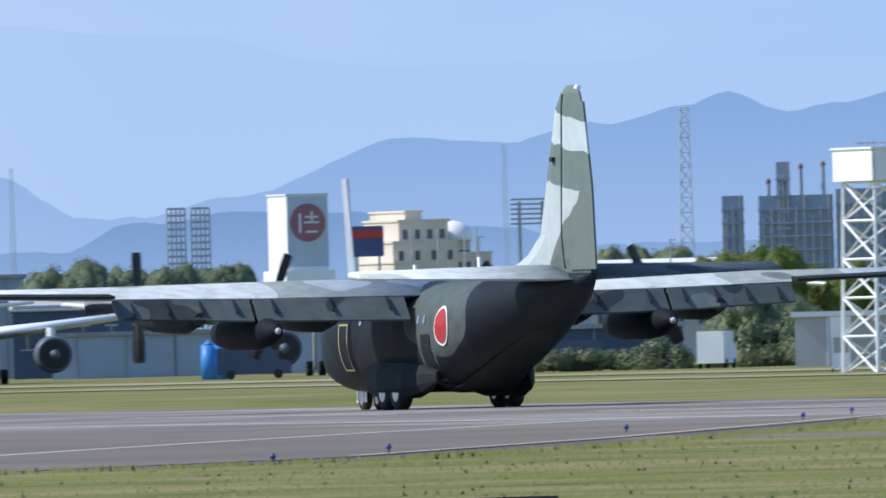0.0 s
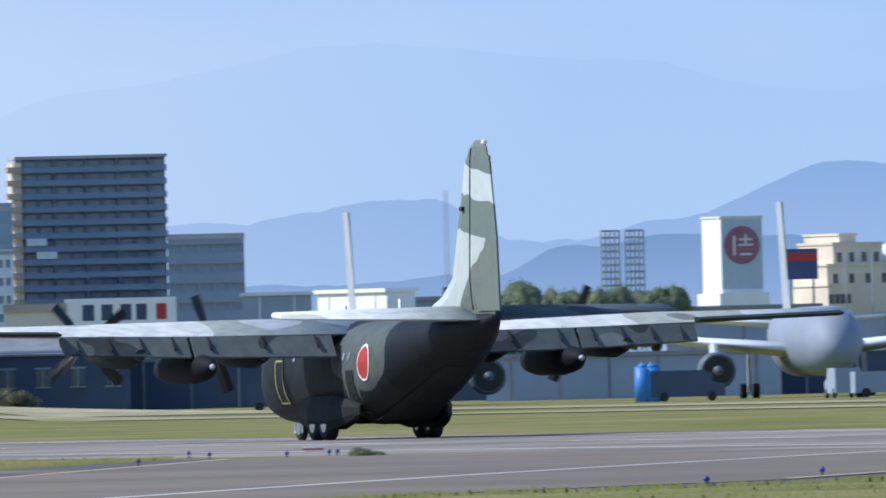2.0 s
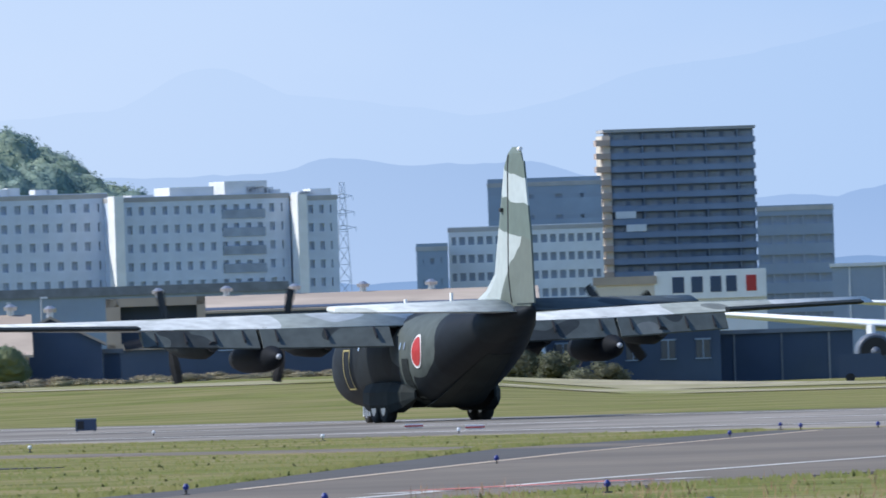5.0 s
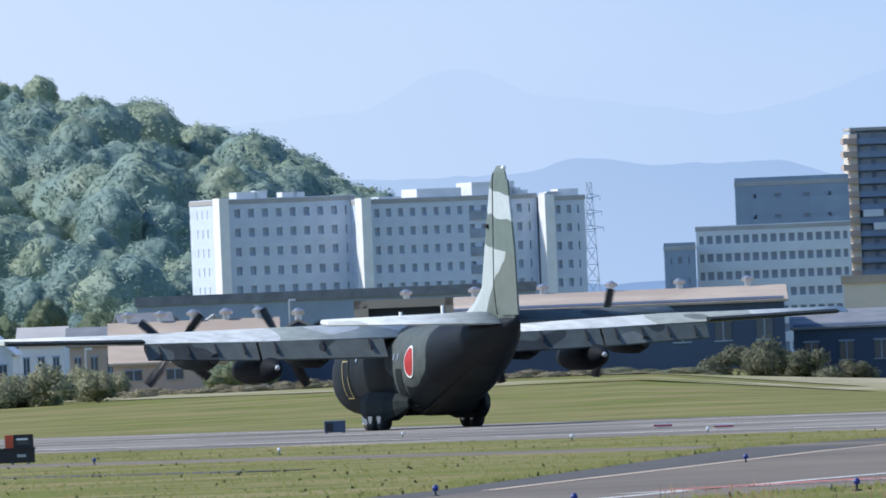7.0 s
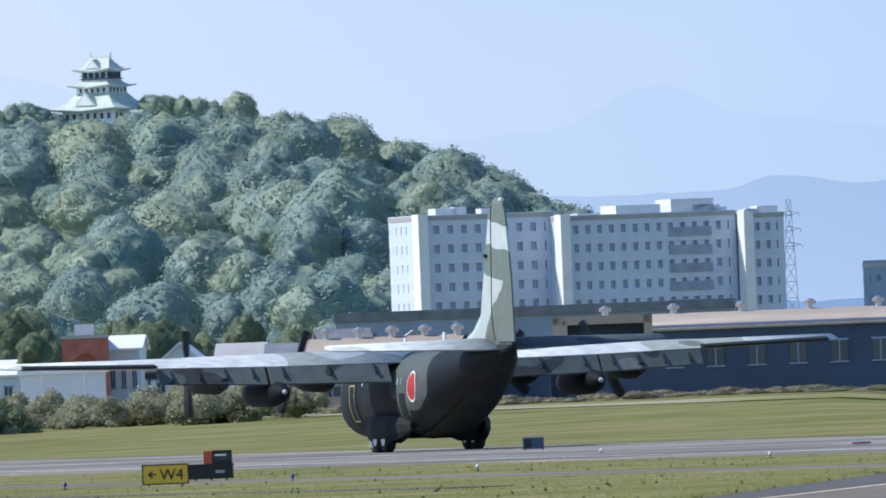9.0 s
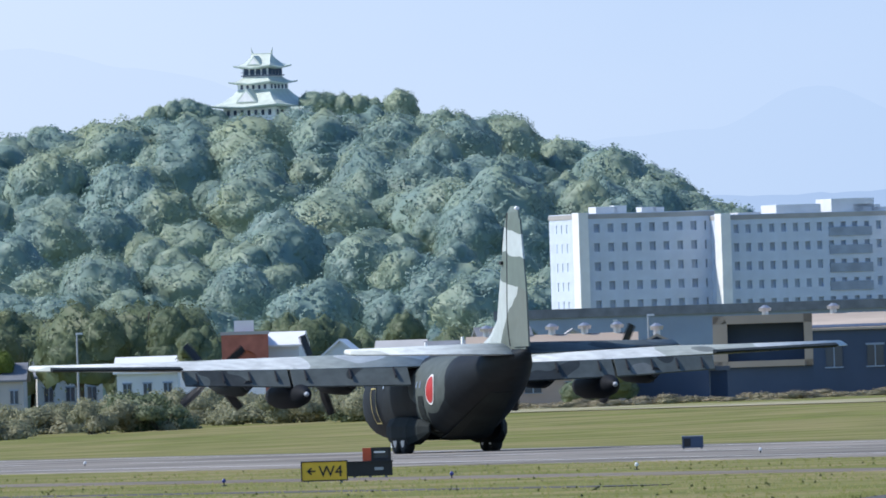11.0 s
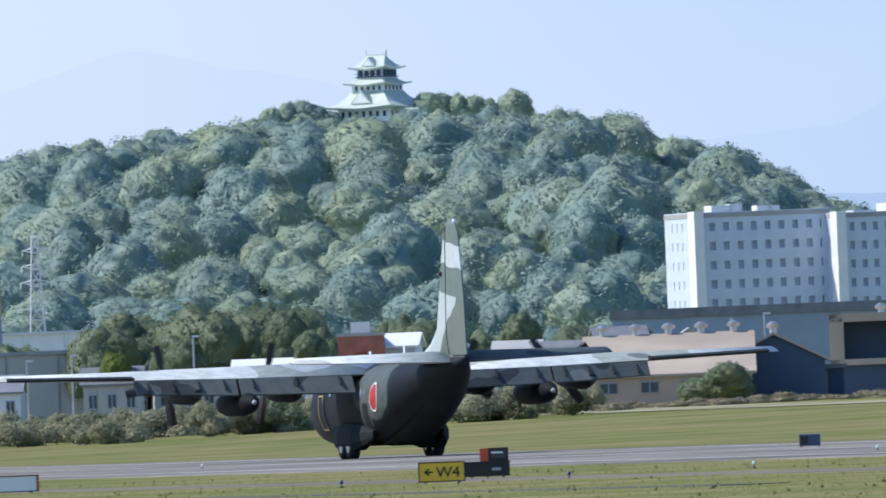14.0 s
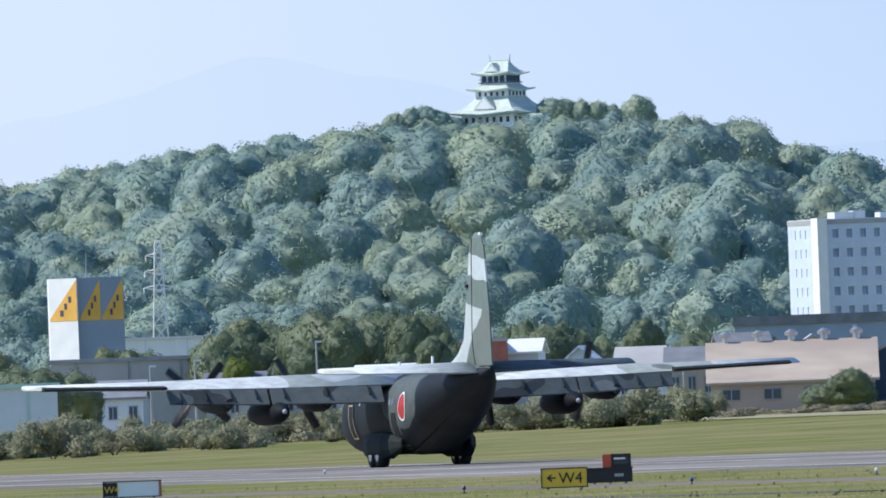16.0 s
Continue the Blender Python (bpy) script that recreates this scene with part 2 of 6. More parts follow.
M = {
    "grass": material("grass", (0.138, 0.15, 0.033), 0.95, 0.38, 0.3, bump=0.3, second=(0.235, 0.2, 0.085), scale2=0.07, spec=0.1),
    "asphalt": material("asphalt", (0.195, 0.166, 0.13), 0.85, 0.16, 0.4, second=(0.15, 0.128, 0.104), scale2=0.03, spec=0.15),
    "runway": material("runway", (0.27, 0.245, 0.215), 0.95, 0.25, 0.25, second=(0.15, 0.138, 0.118), scale2=0.04, spec=0.1),
    "shoulder": material("shoulder", (0.11, 0.105, 0.1), 0.95, 0.2, 0.4, spec=0.1),
    "line": material("line", (0.62, 0.6, 0.56), 0.8, 0.15, 1.2),
    "orange_line": material("orange_line", (0.5, 0.4, 0.29), 0.8, 0.15, 1.2),
    "red_line": material("red_line", (0.5, 0.16, 0.13), 0.8, 0.15, 1.2),
    # fuselage tones hold light: pale flank patch for sun, near-black for shade
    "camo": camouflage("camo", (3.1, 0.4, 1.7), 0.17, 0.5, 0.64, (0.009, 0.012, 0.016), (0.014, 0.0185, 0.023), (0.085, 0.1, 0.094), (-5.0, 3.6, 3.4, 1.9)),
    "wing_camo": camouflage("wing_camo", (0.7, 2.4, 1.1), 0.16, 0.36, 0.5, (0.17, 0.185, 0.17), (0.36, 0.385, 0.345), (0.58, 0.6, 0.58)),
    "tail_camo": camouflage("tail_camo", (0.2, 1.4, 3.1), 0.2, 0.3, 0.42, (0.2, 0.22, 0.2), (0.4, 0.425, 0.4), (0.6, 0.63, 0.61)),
    "fin_camo": banded("fin_camo"),
    # near-black tone; on ramp and gear fairings it stands for shade
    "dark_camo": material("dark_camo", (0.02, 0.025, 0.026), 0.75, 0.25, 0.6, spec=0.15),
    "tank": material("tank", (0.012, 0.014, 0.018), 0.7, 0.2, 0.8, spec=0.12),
    "black": material("black", (0.015, 0.015, 0.017), 0.6, 0.2, 2),
    "tyre": material("tyre", (0.02, 0.02, 0.021), 0.85, 0.3, 4),
    "metal": material("metal", (0.5, 0.5, 0.52), 0.35, 0.1, 2, metal=0.8),
    "white": material("white", (0.8, 0.8, 0.79), 0.5, 0.06, 0.5),
    "offwhite": material("offwhite", (0.68, 0.7, 0.72), 0.6, 0.08, 0.4, second=(0.6, 0.62, 0.66), scale2=0.05),
    "red": material("red", (0.4, 0.03, 0.028), 0.5, 0.1, 1),
    "old_yellow": material("old_yellow", (0.4, 0.34, 0.13), 0.7, 0.2, 2),
    "yellow": material("yellow", (0.8, 0.5, 0.03), 0.5, 0.08, 2),
    "glass": material("glass", (0.05, 0.07, 0.1), 0.12, 0.3, 0.2),
    "ltglass": material("ltglass", (0.25, 0.31, 0.41), 0.15, 0.3, 0.2),
    # far hospital panes: haze lightens the glass colour
    "haze_glass": material("haze_glass", (0.36, 0.43, 0.55), 0.3, 0.25, 0.2),
    "engine_grey": material("engine_grey", (0.1, 0.12, 0.16), 0.5, 0.15, 0.8),
    "jetfin": material("jetfin", (0.36, 0.38, 0.41), 0.6, 0.06, 0.4),
    "jetgrey": material("jetgrey", (0.23, 0.26, 0.33), 0.65, 0.06, 0.4),
    "jetwhite": material("jetwhite", (0.78, 0.8, 0.82), 0.35, 0.05, 0.4),
    # white hospital walls tinted blue: haze and shade sit in this colour
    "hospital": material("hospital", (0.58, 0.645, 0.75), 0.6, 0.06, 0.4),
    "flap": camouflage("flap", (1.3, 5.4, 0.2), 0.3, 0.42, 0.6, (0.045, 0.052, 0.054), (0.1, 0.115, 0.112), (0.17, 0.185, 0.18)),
    # shaded-white tone for the emblem tower's front
    "front_shade": material("front_shade", (0.46, 0.53, 0.62), 0.6, 0.06, 0.4),
    "emblem": material("emblem", (0.28, 0.12, 0.16), 0.6, 0.1, 0.5),
    # apartment wall: distance haze and front shade put in as blue
    "hazy_tower_wall": material("hazy_tower_wall", (0.2, 0.255, 0.36), 0.8, 0.12, 0.2, second=(0.17, 0.215, 0.31), scale2=0.03),
    # grey wall tone; on the far offices its blue is painted haze
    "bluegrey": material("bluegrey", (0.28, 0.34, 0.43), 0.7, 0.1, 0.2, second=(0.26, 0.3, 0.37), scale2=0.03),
    "concrete": material("concrete", (0.42, 0.41, 0.4), 0.85, 0.12, 0.3, second=(0.34, 0.33, 0.32), scale2=0.05),
    "cream": material("cream", (0.7, 0.62, 0.5), 0.75, 0.1, 0.3, second=(0.6, 0.53, 0.44), scale2=0.05),
    "pink": material("pink", (0.48, 0.37, 0.3), 0.8, 0.16, 0.3, second=(0.38, 0.29, 0.24), scale2=0.1),
    "rust_roof": material("rust_roof", (0.45, 0.37, 0.29), 0.85, 0.2, 0.2, second=(0.36, 0.29, 0.23), scale2=0.06, bump=0.2),
    "dark_wall": material("dark_wall", (0.06, 0.085, 0.14), 0.8, 0.2, 0.2, second=(0.05, 0.07, 0.115), scale2=0.05),
    "grey_roof": material("grey_roof", (0.22, 0.23, 0.25), 0.7, 0.2, 0.5, rnd=0.3),
    "steel": material("steel", (0.34, 0.36, 0.39), 0.5, 0.15, 0.5, metal=0.3),
    "navy": material("navy", (0.06, 0.08, 0.2), 0.6, 0.15, 0.4),
    "lens": material("lens", (0.015, 0.03, 0.2), 0.3, 0.1, 2),
    # steel of the far masts, paled and blued for distance haze
    "haze_steel": material("haze_steel", (0.5, 0.54, 0.6), 0.5, 0.1, 0.5),
    "blue": material("blue", (0.04, 0.2, 0.55), 0.5, 0.1, 0.6),
    "brick": material("brick", (0.35, 0.13, 0.09), 0.85, 0.2, 1.0),
    "teal": material("teal", (0.45, 0.62, 0.58), 0.6, 0.1, 0.5),
    "dry": material("dry", (0.36, 0.32, 0.22), 0.95, 0.3, 0.4, second=(0.24, 0.235, 0.1), scale2=0.05, spec=0.1),
    "copper": material("copper", (0.5, 0.56, 0.5), 0.65, 0.12, 0.5),
    "orange": material("orange", (0.75, 0.42, 0.06), 0.6, 0.1, 0.5),
    "bark": material("bark", (0.1, 0.08, 0.06), 0.9, 0.3, 2, bump=0.3),
    # hill leaves: pale blue-green, distance haze mixed into the leaf colour
    "leaf_hill_haze": leafy("leaf_hill_haze", (0.205, 0.29, 0.26), (0.22, 0.31, 0.27), (0.37, 0.41, 0.235), 0.04, 0.22),
    "leaf_near": leafy("leaf_near", (0.115, 0.155, 0.09), (0.155, 0.19, 0.1), (0.27, 0.26, 0.1), 0.15, 0.25),
    "brush": leafy("brush", (0.26, 0.22, 0.14), (0.34, 0.29, 0.19), (0.24, 0.24, 0.12), 0.1, 0.2),
    "hedge": leafy("hedge", (0.12, 0.135, 0.085), (0.18, 0.185, 0.11), (0.26, 0.23, 0.14), 0.1),
    "leaf_light": leafy("leaf_light", (0.09, 0.14, 0.02), (0.18, 0.22, 0.04), (0.22, 0.22, 0.05), 0.15),
    "scrub": leafy("scrub", (0.27, 0.28, 0.175), (0.31, 0.31, 0.195), (0.36, 0.335, 0.215), 0.15, 0.45),
    "sky": glow("sky", (0.465, 0.58, 0.73), (0.38, 0.52, 0.73), 0, 130, (0.51, 0.61, 0.75), (0.72, 0.77, 0.82)),
    # ridges glow by themselves; air haze is painted into their blues
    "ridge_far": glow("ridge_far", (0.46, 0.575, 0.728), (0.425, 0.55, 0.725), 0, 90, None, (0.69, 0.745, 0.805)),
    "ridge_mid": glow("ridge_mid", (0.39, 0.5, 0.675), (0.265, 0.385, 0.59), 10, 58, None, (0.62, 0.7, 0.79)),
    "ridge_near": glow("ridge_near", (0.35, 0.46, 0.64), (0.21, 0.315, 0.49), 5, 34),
}


# ---- mesh helpers ----
def finish(name, bm, mat, smooth=False):
    me = bpy.data.meshes.new(name)
    bmesh.ops.recalc_face_normals(bm, faces=bm.faces)
    bm.to_mesh(me)
    bm.free()
    for mt in (mat if isinstance(mat, list) else [mat]):
        me.materials.append(mt)
    if smooth:
        me.polygons.foreach_set("use_smooth", [True] * len(me.polygons))
    return me


def part(name, bm, mat, parent, label="", smooth=False):
    me = bm if isinstance(bm, bpy.types.Mesh) else finish(name, bm, mat, smooth)
    ob = new(name, me)
    ob.parent = parent
    if label:
        ob["label"] = label
    return ob


def thing(name, label, category, m=None, group="", kind=""):
    ob = new(name)
    ob.empty_display_size = 0.5
    if m is not None:
        ob.matrix_basis = m
    return tagged(ob, label, category, group, kind)


def box(bm, x0, x1, y0, y1, z0, z1, mi=0):
    v = [bm.verts.new(p) for p in itertools.product((x0, x1), (y0, y1), (z0, z1))]
    for f in ((0, 1, 3, 2), (4, 6, 7, 5), (0, 4, 5, 1), (2, 3, 7, 6), (0, 2, 6, 4), (1, 5, 7, 3)):
        bm.faces.new([v[i] for i in f]).material_index = mi
    return v


def boxes(*list_of):
    bm = bmesh.new()
    for b in list_of:
        box(bm, *b)
    return bm


def loft(bm, rings, cap=True, close=True):
    vs = [[bm.verts.new(p) for p in r] for r in rings]
    k = len(vs[0])
    for a, b in zip(vs, vs[1:]):
        for i in range(k if close else k - 1):
            j = (i + 1) % k
            bm.faces.new((a[i], a[j], b[j], b[i]))
    if cap:
        bm.faces.new(vs[0][::-1])
        bm.faces.new(vs[-1])
    return vs


def rod(bm, p, q, r0, r1=None, seg=8):
    p, q = Vector(p), Vector(q)
    r1 = r0 if r1 is None else r1
    rot = (q - p).to_track_quat("Z", "Y")
    rings = [[c + rot @ Vector((r * math.cos(2 * math.pi * i / seg), r * math.sin(2 * math.pi * i / seg), 0)) for i in range(seg)]
             for c, r in ((p, r0), (q, r1))]
    loft(bm, rings)


def spindle(bm, axis_pts, seg=16, sx=1.0, sz=1.0):
    """A body of revolution along local y: rows of y, radius, z."""
    loft(bm, [[(sx * r * math.cos(2 * math.pi * i / seg), y, z + sz * r * math.sin(2 * math.pi * i / seg)) for i in range(seg)]
              for y, r, z in axis_pts])


def prism(bm, outline, y0, y1):
    """An outline in x, z pulled from y0 to y1."""
    loft(bm, [[(x, y, z) for x, z in outline] for y in (y0, y1)])


def lettering(text, size):
    """Flat raised letters in the x, z plane, facing -y."""
    cu = bpy.data.curves.new("lettering", "FONT")
    cu.body, cu.size, cu.extrude = text, size, 0.01
    ob = new("lettering", cu)
    me = bpy.data.meshes.new_from_object(ob.evaluated_get(bpy.context.evaluated_depsgraph_get()))
    bpy.data.objects.remove(ob)
    me.transform(Matrix.Rotation(radians(90), 4, "X"))
    return me


# ---- ground ----
SLANT = 0.2949          # the runway runs away to the left of north


def ground_height(x, y):
    """Level field; beyond the runway the grass swells gently, more so towards the left."""
    if y < 200:
        return 0.0
    s = min(1, max(0, (x + SLANT * y - 285) / 150))
    s = s * s * (3 - 2 * s)
    b = 1000 * x / y
    k = min(1, max(0, (5 - b) / 12))
    return s * (0.15 + 1.75 * k)


def build_ground():
    xs = [-6000, -3500, -2000, -1200, -700] + list(range(-400, 401, 5)) + [700, 1200, 2000, 3500, 6000]
    ys = [-3000, -1500, -600, 0] + list(range(200, 2001, 15)) + [2400, 3000, 3600, 4200, 5200]
    verts = [(x, y, ground_height(x, y)) for y in ys for x in xs]
    w = len(xs)
    faces = [(j * w + i, j * w + i + 1, (j + 1) * w + i + 1, (j + 1) * w + i) for j in range(len(ys) - 1) for i in range(w - 1)]
    me = bpy.data.meshes.new("ground")
    me.from_pydata(verts, [], faces)
    me.materials.append(M["grass"])
    me.polygons.foreach_set("use_smooth", [True] * len(me.polygons))
    tagged(new("ground", me), "mown airfield grass, green with straw-coloured patches", "grass", kind="structure")


def sheet(name, outline, z, mat, label, category, depth=0.3):
    bm = bmesh.new()
    loft(bm, [[(x, y, h) for x, y in outline] for h in (z - depth, z)])
    bmesh.ops.triangulate(bm, faces=[f for f in bm.faces if len(f.verts) > 4])
    return tagged(new(name, finish(name, bm, mat)), label, category, kind="structure")


def across(l, y):
    """A point on a line parallel to the runway, l metres across."""
    return l - SLANT * y, y


build_ground()
sheet("runway", [across(206, -400), across(270, -400), across(270, 3000), across(206, 3000)], 0.03, M["runway"],
      "long pale grey grooved asphalt runway", "runway")
sheet("shoulder", [(-26, 200), (-7.6, 432), (-1.4, 583), (7.4, 653), (13.4, 652), (37.4, 571), (39.5, 564), (37.6, 556), (25.1, 466), (18.7, 435),
                   (10, 422), (3.3, 395), (-1.9, 370), (-7, 330), (-12, 200)], 0.02, M["shoulder"],
      "dark asphalt shoulder along the taxiway", "road shoulder")
sheet("taxiway", [(-22, 200), (-6.6, 418), (0.6, 540), (8.6, 640), (13.6, 653.5), (37.8, 571.5), (26.9, 497), (18.5, 447), (10, 424.5),
                  (3.3, 398), (-1.9, 374), (-7.4, 330), (-13, 200)], 0.04, M["asphalt"],
      "grey asphalt taxiway curving off the runway", "taxiway")
sheet("service_strip", [across(176, 250), across(181, 250), across(172, 1000), across(165, 1000)], 0.025, M["asphalt"],
      "narrow grey paved strip through the grass", "pavement")
def bank_strip(l0, l1, name, mat, label):
    """A pale strip that follows the swell of the far grass, parallel to the runway."""
    verts, faces = [], []
    ys = list(range(900, 2001, 5))
    for y in ys:
        for l in (l0, l1):
            x, yy = across(l, y)
            verts.append((x, yy, ground_height(x, yy) + 0.05))
    for i in range(len(ys) - 1):
        faces.append((2 * i, 2 * i + 1, 2 * i + 3, 2 * i + 2))
    me = bpy.data.meshes.new(name)
    me.from_pydata(verts, [], faces)
    me.materials.append(mat)
    tagged(new(name, me), label, "path", kind="structure")


bank_strip(390, 404, "perimeter_track", M["dry"], "pale gravel perimeter track through the far grass")
bank_strip(436, 462, "dry_bank", M["dry"], "dry straw-coloured strip of cut grass")
sheet("service_strip", [across(150, 560), across(152, 560), across(138, 900), across(134, 900)], 0.025, M["shoulder"],
      "narrow dark drainage strip through the grass", "pavement")


def stripe(name, pts, width, mat, label, z=0.05):
    left, right = [], []
    for i, (x, y) in enumerate(pts):
        a, b = Vector(pts[max(0, i - 1)]), Vector(pts[min(len(pts) - 1, i + 1)])
        n = (b - a).normalized() * width / 2
        left.append((x - n.y, y + n.x))
        right.append((x + n.y, y - n.x))
    bm = bmesh.new()
    for i in range(len(pts) - 1):
        bm.faces.new([bm.verts.new((*p, z)) for p in (left[i], right[i], right[i + 1], left[i + 1])])
    return tagged(new(name, finish(name, bm, mat)), label, "marking", kind="structure")


def curve_points(p, q, r, n=14):
    return [tuple((1 - t) ** 2 * Vector(p) + 2 * t * (1 - t) * Vector(q) + t * t * Vector(r)) for t in [i / n for i in range(n + 1)]]


stripe("taxiway_line", curve_points((-9, 330), (6, 480), (33, 610)), 0.4, M["line"], "worn white taxiway centre line")
stripe("edge_line", [(18.5, 449), (26.9, 499), (40, 592)], 0.35, M["orange_line"], "faded orange taxiway edge line")
stripe("edge_line", [(-6.3, 421), (0.9, 540), (8.8, 638)], 0.35, M["orange_line"], "faded orange taxiway edge line")
stripe("hold_line", [(-3.2, 392), (3.2, 410)], 0.7, M["line"], "worn white holding position line")
stripe("hold_line", [(-2.4, 396), (2.0, 408.5)], 1.2, M["red_line"], "faded red holding position patch", 0.06)
for l0, y0, y1 in ((215, 600, 2500), (261, 600, 2500)):
    stripe("runway_edge_line", [across(l0, y0), across(l0, y1)], 0.9, M["line"], "worn white runway edge line")
for k in range(24):
    y0 = 560 + k * 48
    stripe("runway_centre_line", [across(238, y0), across(238, y0 + 28)], 0.9, M["line"], "white runway centre line dash")


# ---- sky and distant ridges ----
def arc(name, d, top, bottom, mat, label, category, b0=-260, b1=260, n=260):
    verts, faces = [], []
    for i in range(n + 1):
        b = b0 + (b1 - b0) * i / n
        x, y = spot(b, d)
        verts += [(x, y, bottom), (x, y, top(b))]
    faces = [(2 * i, 2 * i + 2, 2 * i + 3, 2 * i + 1) for i in range(n)]
    me = bpy.data.meshes.new(name)
    me.from_pydata(verts, [], faces)
    me.materials.append(mat)
    tagged(new(name, me), label, category, kind="structure")


def skyline(d, rows, rough, seed):
    """A mountain skyline through rows of bearing and elevation, smooth between them, with small spurs."""
    def top(b):
        if b <= rows[0][0]:
            e = rows[0][1]
        elif b >= rows[-1][0]:
            e = rows[-1][1]
        else:
            for (p, u), (q, v) in zip(rows, rows[1:]):
                if p <= b <= q:
                    t = (b - p) / (q - p)
                    e = u + (v - u) * t * t * (3 - 2 * t)
                    break
        e += rough * noise.noise((b * 0.35, seed, 0)) + rough * 0.5 * noise.noise((b * 1.1, seed, 3))
        return rise(max(0, e), d)
    return top


arc("sky_backdrop", 4950, lambda b: 420, -40, M["sky"], "hazy pale blue sky with thin cloud", "sky", -500, 500)
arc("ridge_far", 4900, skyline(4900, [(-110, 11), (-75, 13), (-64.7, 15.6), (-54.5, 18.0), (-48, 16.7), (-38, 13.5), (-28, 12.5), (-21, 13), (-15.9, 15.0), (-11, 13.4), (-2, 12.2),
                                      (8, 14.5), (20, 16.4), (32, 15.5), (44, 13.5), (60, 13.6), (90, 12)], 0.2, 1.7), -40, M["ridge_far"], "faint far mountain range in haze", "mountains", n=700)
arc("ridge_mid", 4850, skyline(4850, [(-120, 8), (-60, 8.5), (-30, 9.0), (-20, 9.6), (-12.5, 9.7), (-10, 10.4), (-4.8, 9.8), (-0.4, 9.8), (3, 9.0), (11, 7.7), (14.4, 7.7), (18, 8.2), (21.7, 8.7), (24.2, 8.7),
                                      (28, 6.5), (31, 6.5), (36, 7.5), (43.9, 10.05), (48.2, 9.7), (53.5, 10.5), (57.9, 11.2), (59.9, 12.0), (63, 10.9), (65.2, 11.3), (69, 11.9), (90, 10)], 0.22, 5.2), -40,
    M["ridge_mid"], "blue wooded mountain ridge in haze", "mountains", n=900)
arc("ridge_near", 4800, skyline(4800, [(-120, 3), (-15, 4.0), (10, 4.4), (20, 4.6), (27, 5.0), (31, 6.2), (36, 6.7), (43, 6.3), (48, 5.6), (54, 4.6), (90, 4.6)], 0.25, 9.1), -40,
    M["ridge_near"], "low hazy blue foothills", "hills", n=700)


# ---- foliage ----
def cloud_mesh(name, pts, mat, facing=None):
    """Loose three-cornered leaves; facing: the way each corner's leaf clump turns its outside."""
    me = bpy.data.meshes.new(name)
    n = len(pts) // 3
    me.vertices.add(3 * n)
    me.vertices.foreach_set("co", pts.astype(np.float32).ravel())
    me.loops.add(3 * n)
    me.loops.foreach_set("vertex_index", np.arange(3 * n, dtype=np.int32))
    me.polygons.add(n)
    me.polygons.foreach_set("loop_start", np.arange(0, 3 * n, 3, dtype=np.int32))
    me.materials.append(mat)
    me.update(calc_edges=True)
    if facing is not None:
        me.normals_split_custom_set_from_vertices(facing / np.linalg.norm(facing, axis=1)[:, None])
    return me


HILL_TOP = [(-200, 3.0), (-110, 5.0), (-90, 8.0), (-75, 11.2), (-67.5, 12.2), (-65.5, 12.1), (-63.2, 12.85), (-60.6, 13.05), (-57.4, 13.6), (-55.8, 13.2),
            (-53.6, 13.95), (-49.5, 14.15), (-46, 14.25), (-38, 14.3), (-34.6, 14.25), (-31.2, 13.8), (-29.4, 12.85), (-27.5, 12.4), (-26.1, 12.2), (-24.5, 11.4),
            (-22.5, 10.4), (-20.7, 9.3), (-17, 7.2), (-10, 4.5), (0, 2.0), (20, 0.5)]


def hill_crest(b):
    for (a, u), (c, v) in zip(HILL_TOP, HILL_TOP[1:]):
        if a <= b <= c:
            return u + (v - u) * (b - a) / (c - a)
    return 0.5


def hill_height(b, d):
    """The hill rises from its foot at 3700 m to the crest at 4450 m, with spurs and hollows between."""
    k = min(1, max(0, (d - 3700) / 750))
    crest = rise(hill_crest(b), 4450) - 9.0
    back = 1 if d < 4500 else max(0, 1 - (d - 4500) / 400)
    return max(0, crest * (math.sin(k * math.pi / 2) ** 0.9) * back + 7.0 * k * (1 - k) * 4 * noise.noise((b * 0.13, d * 0.0035, 2)))


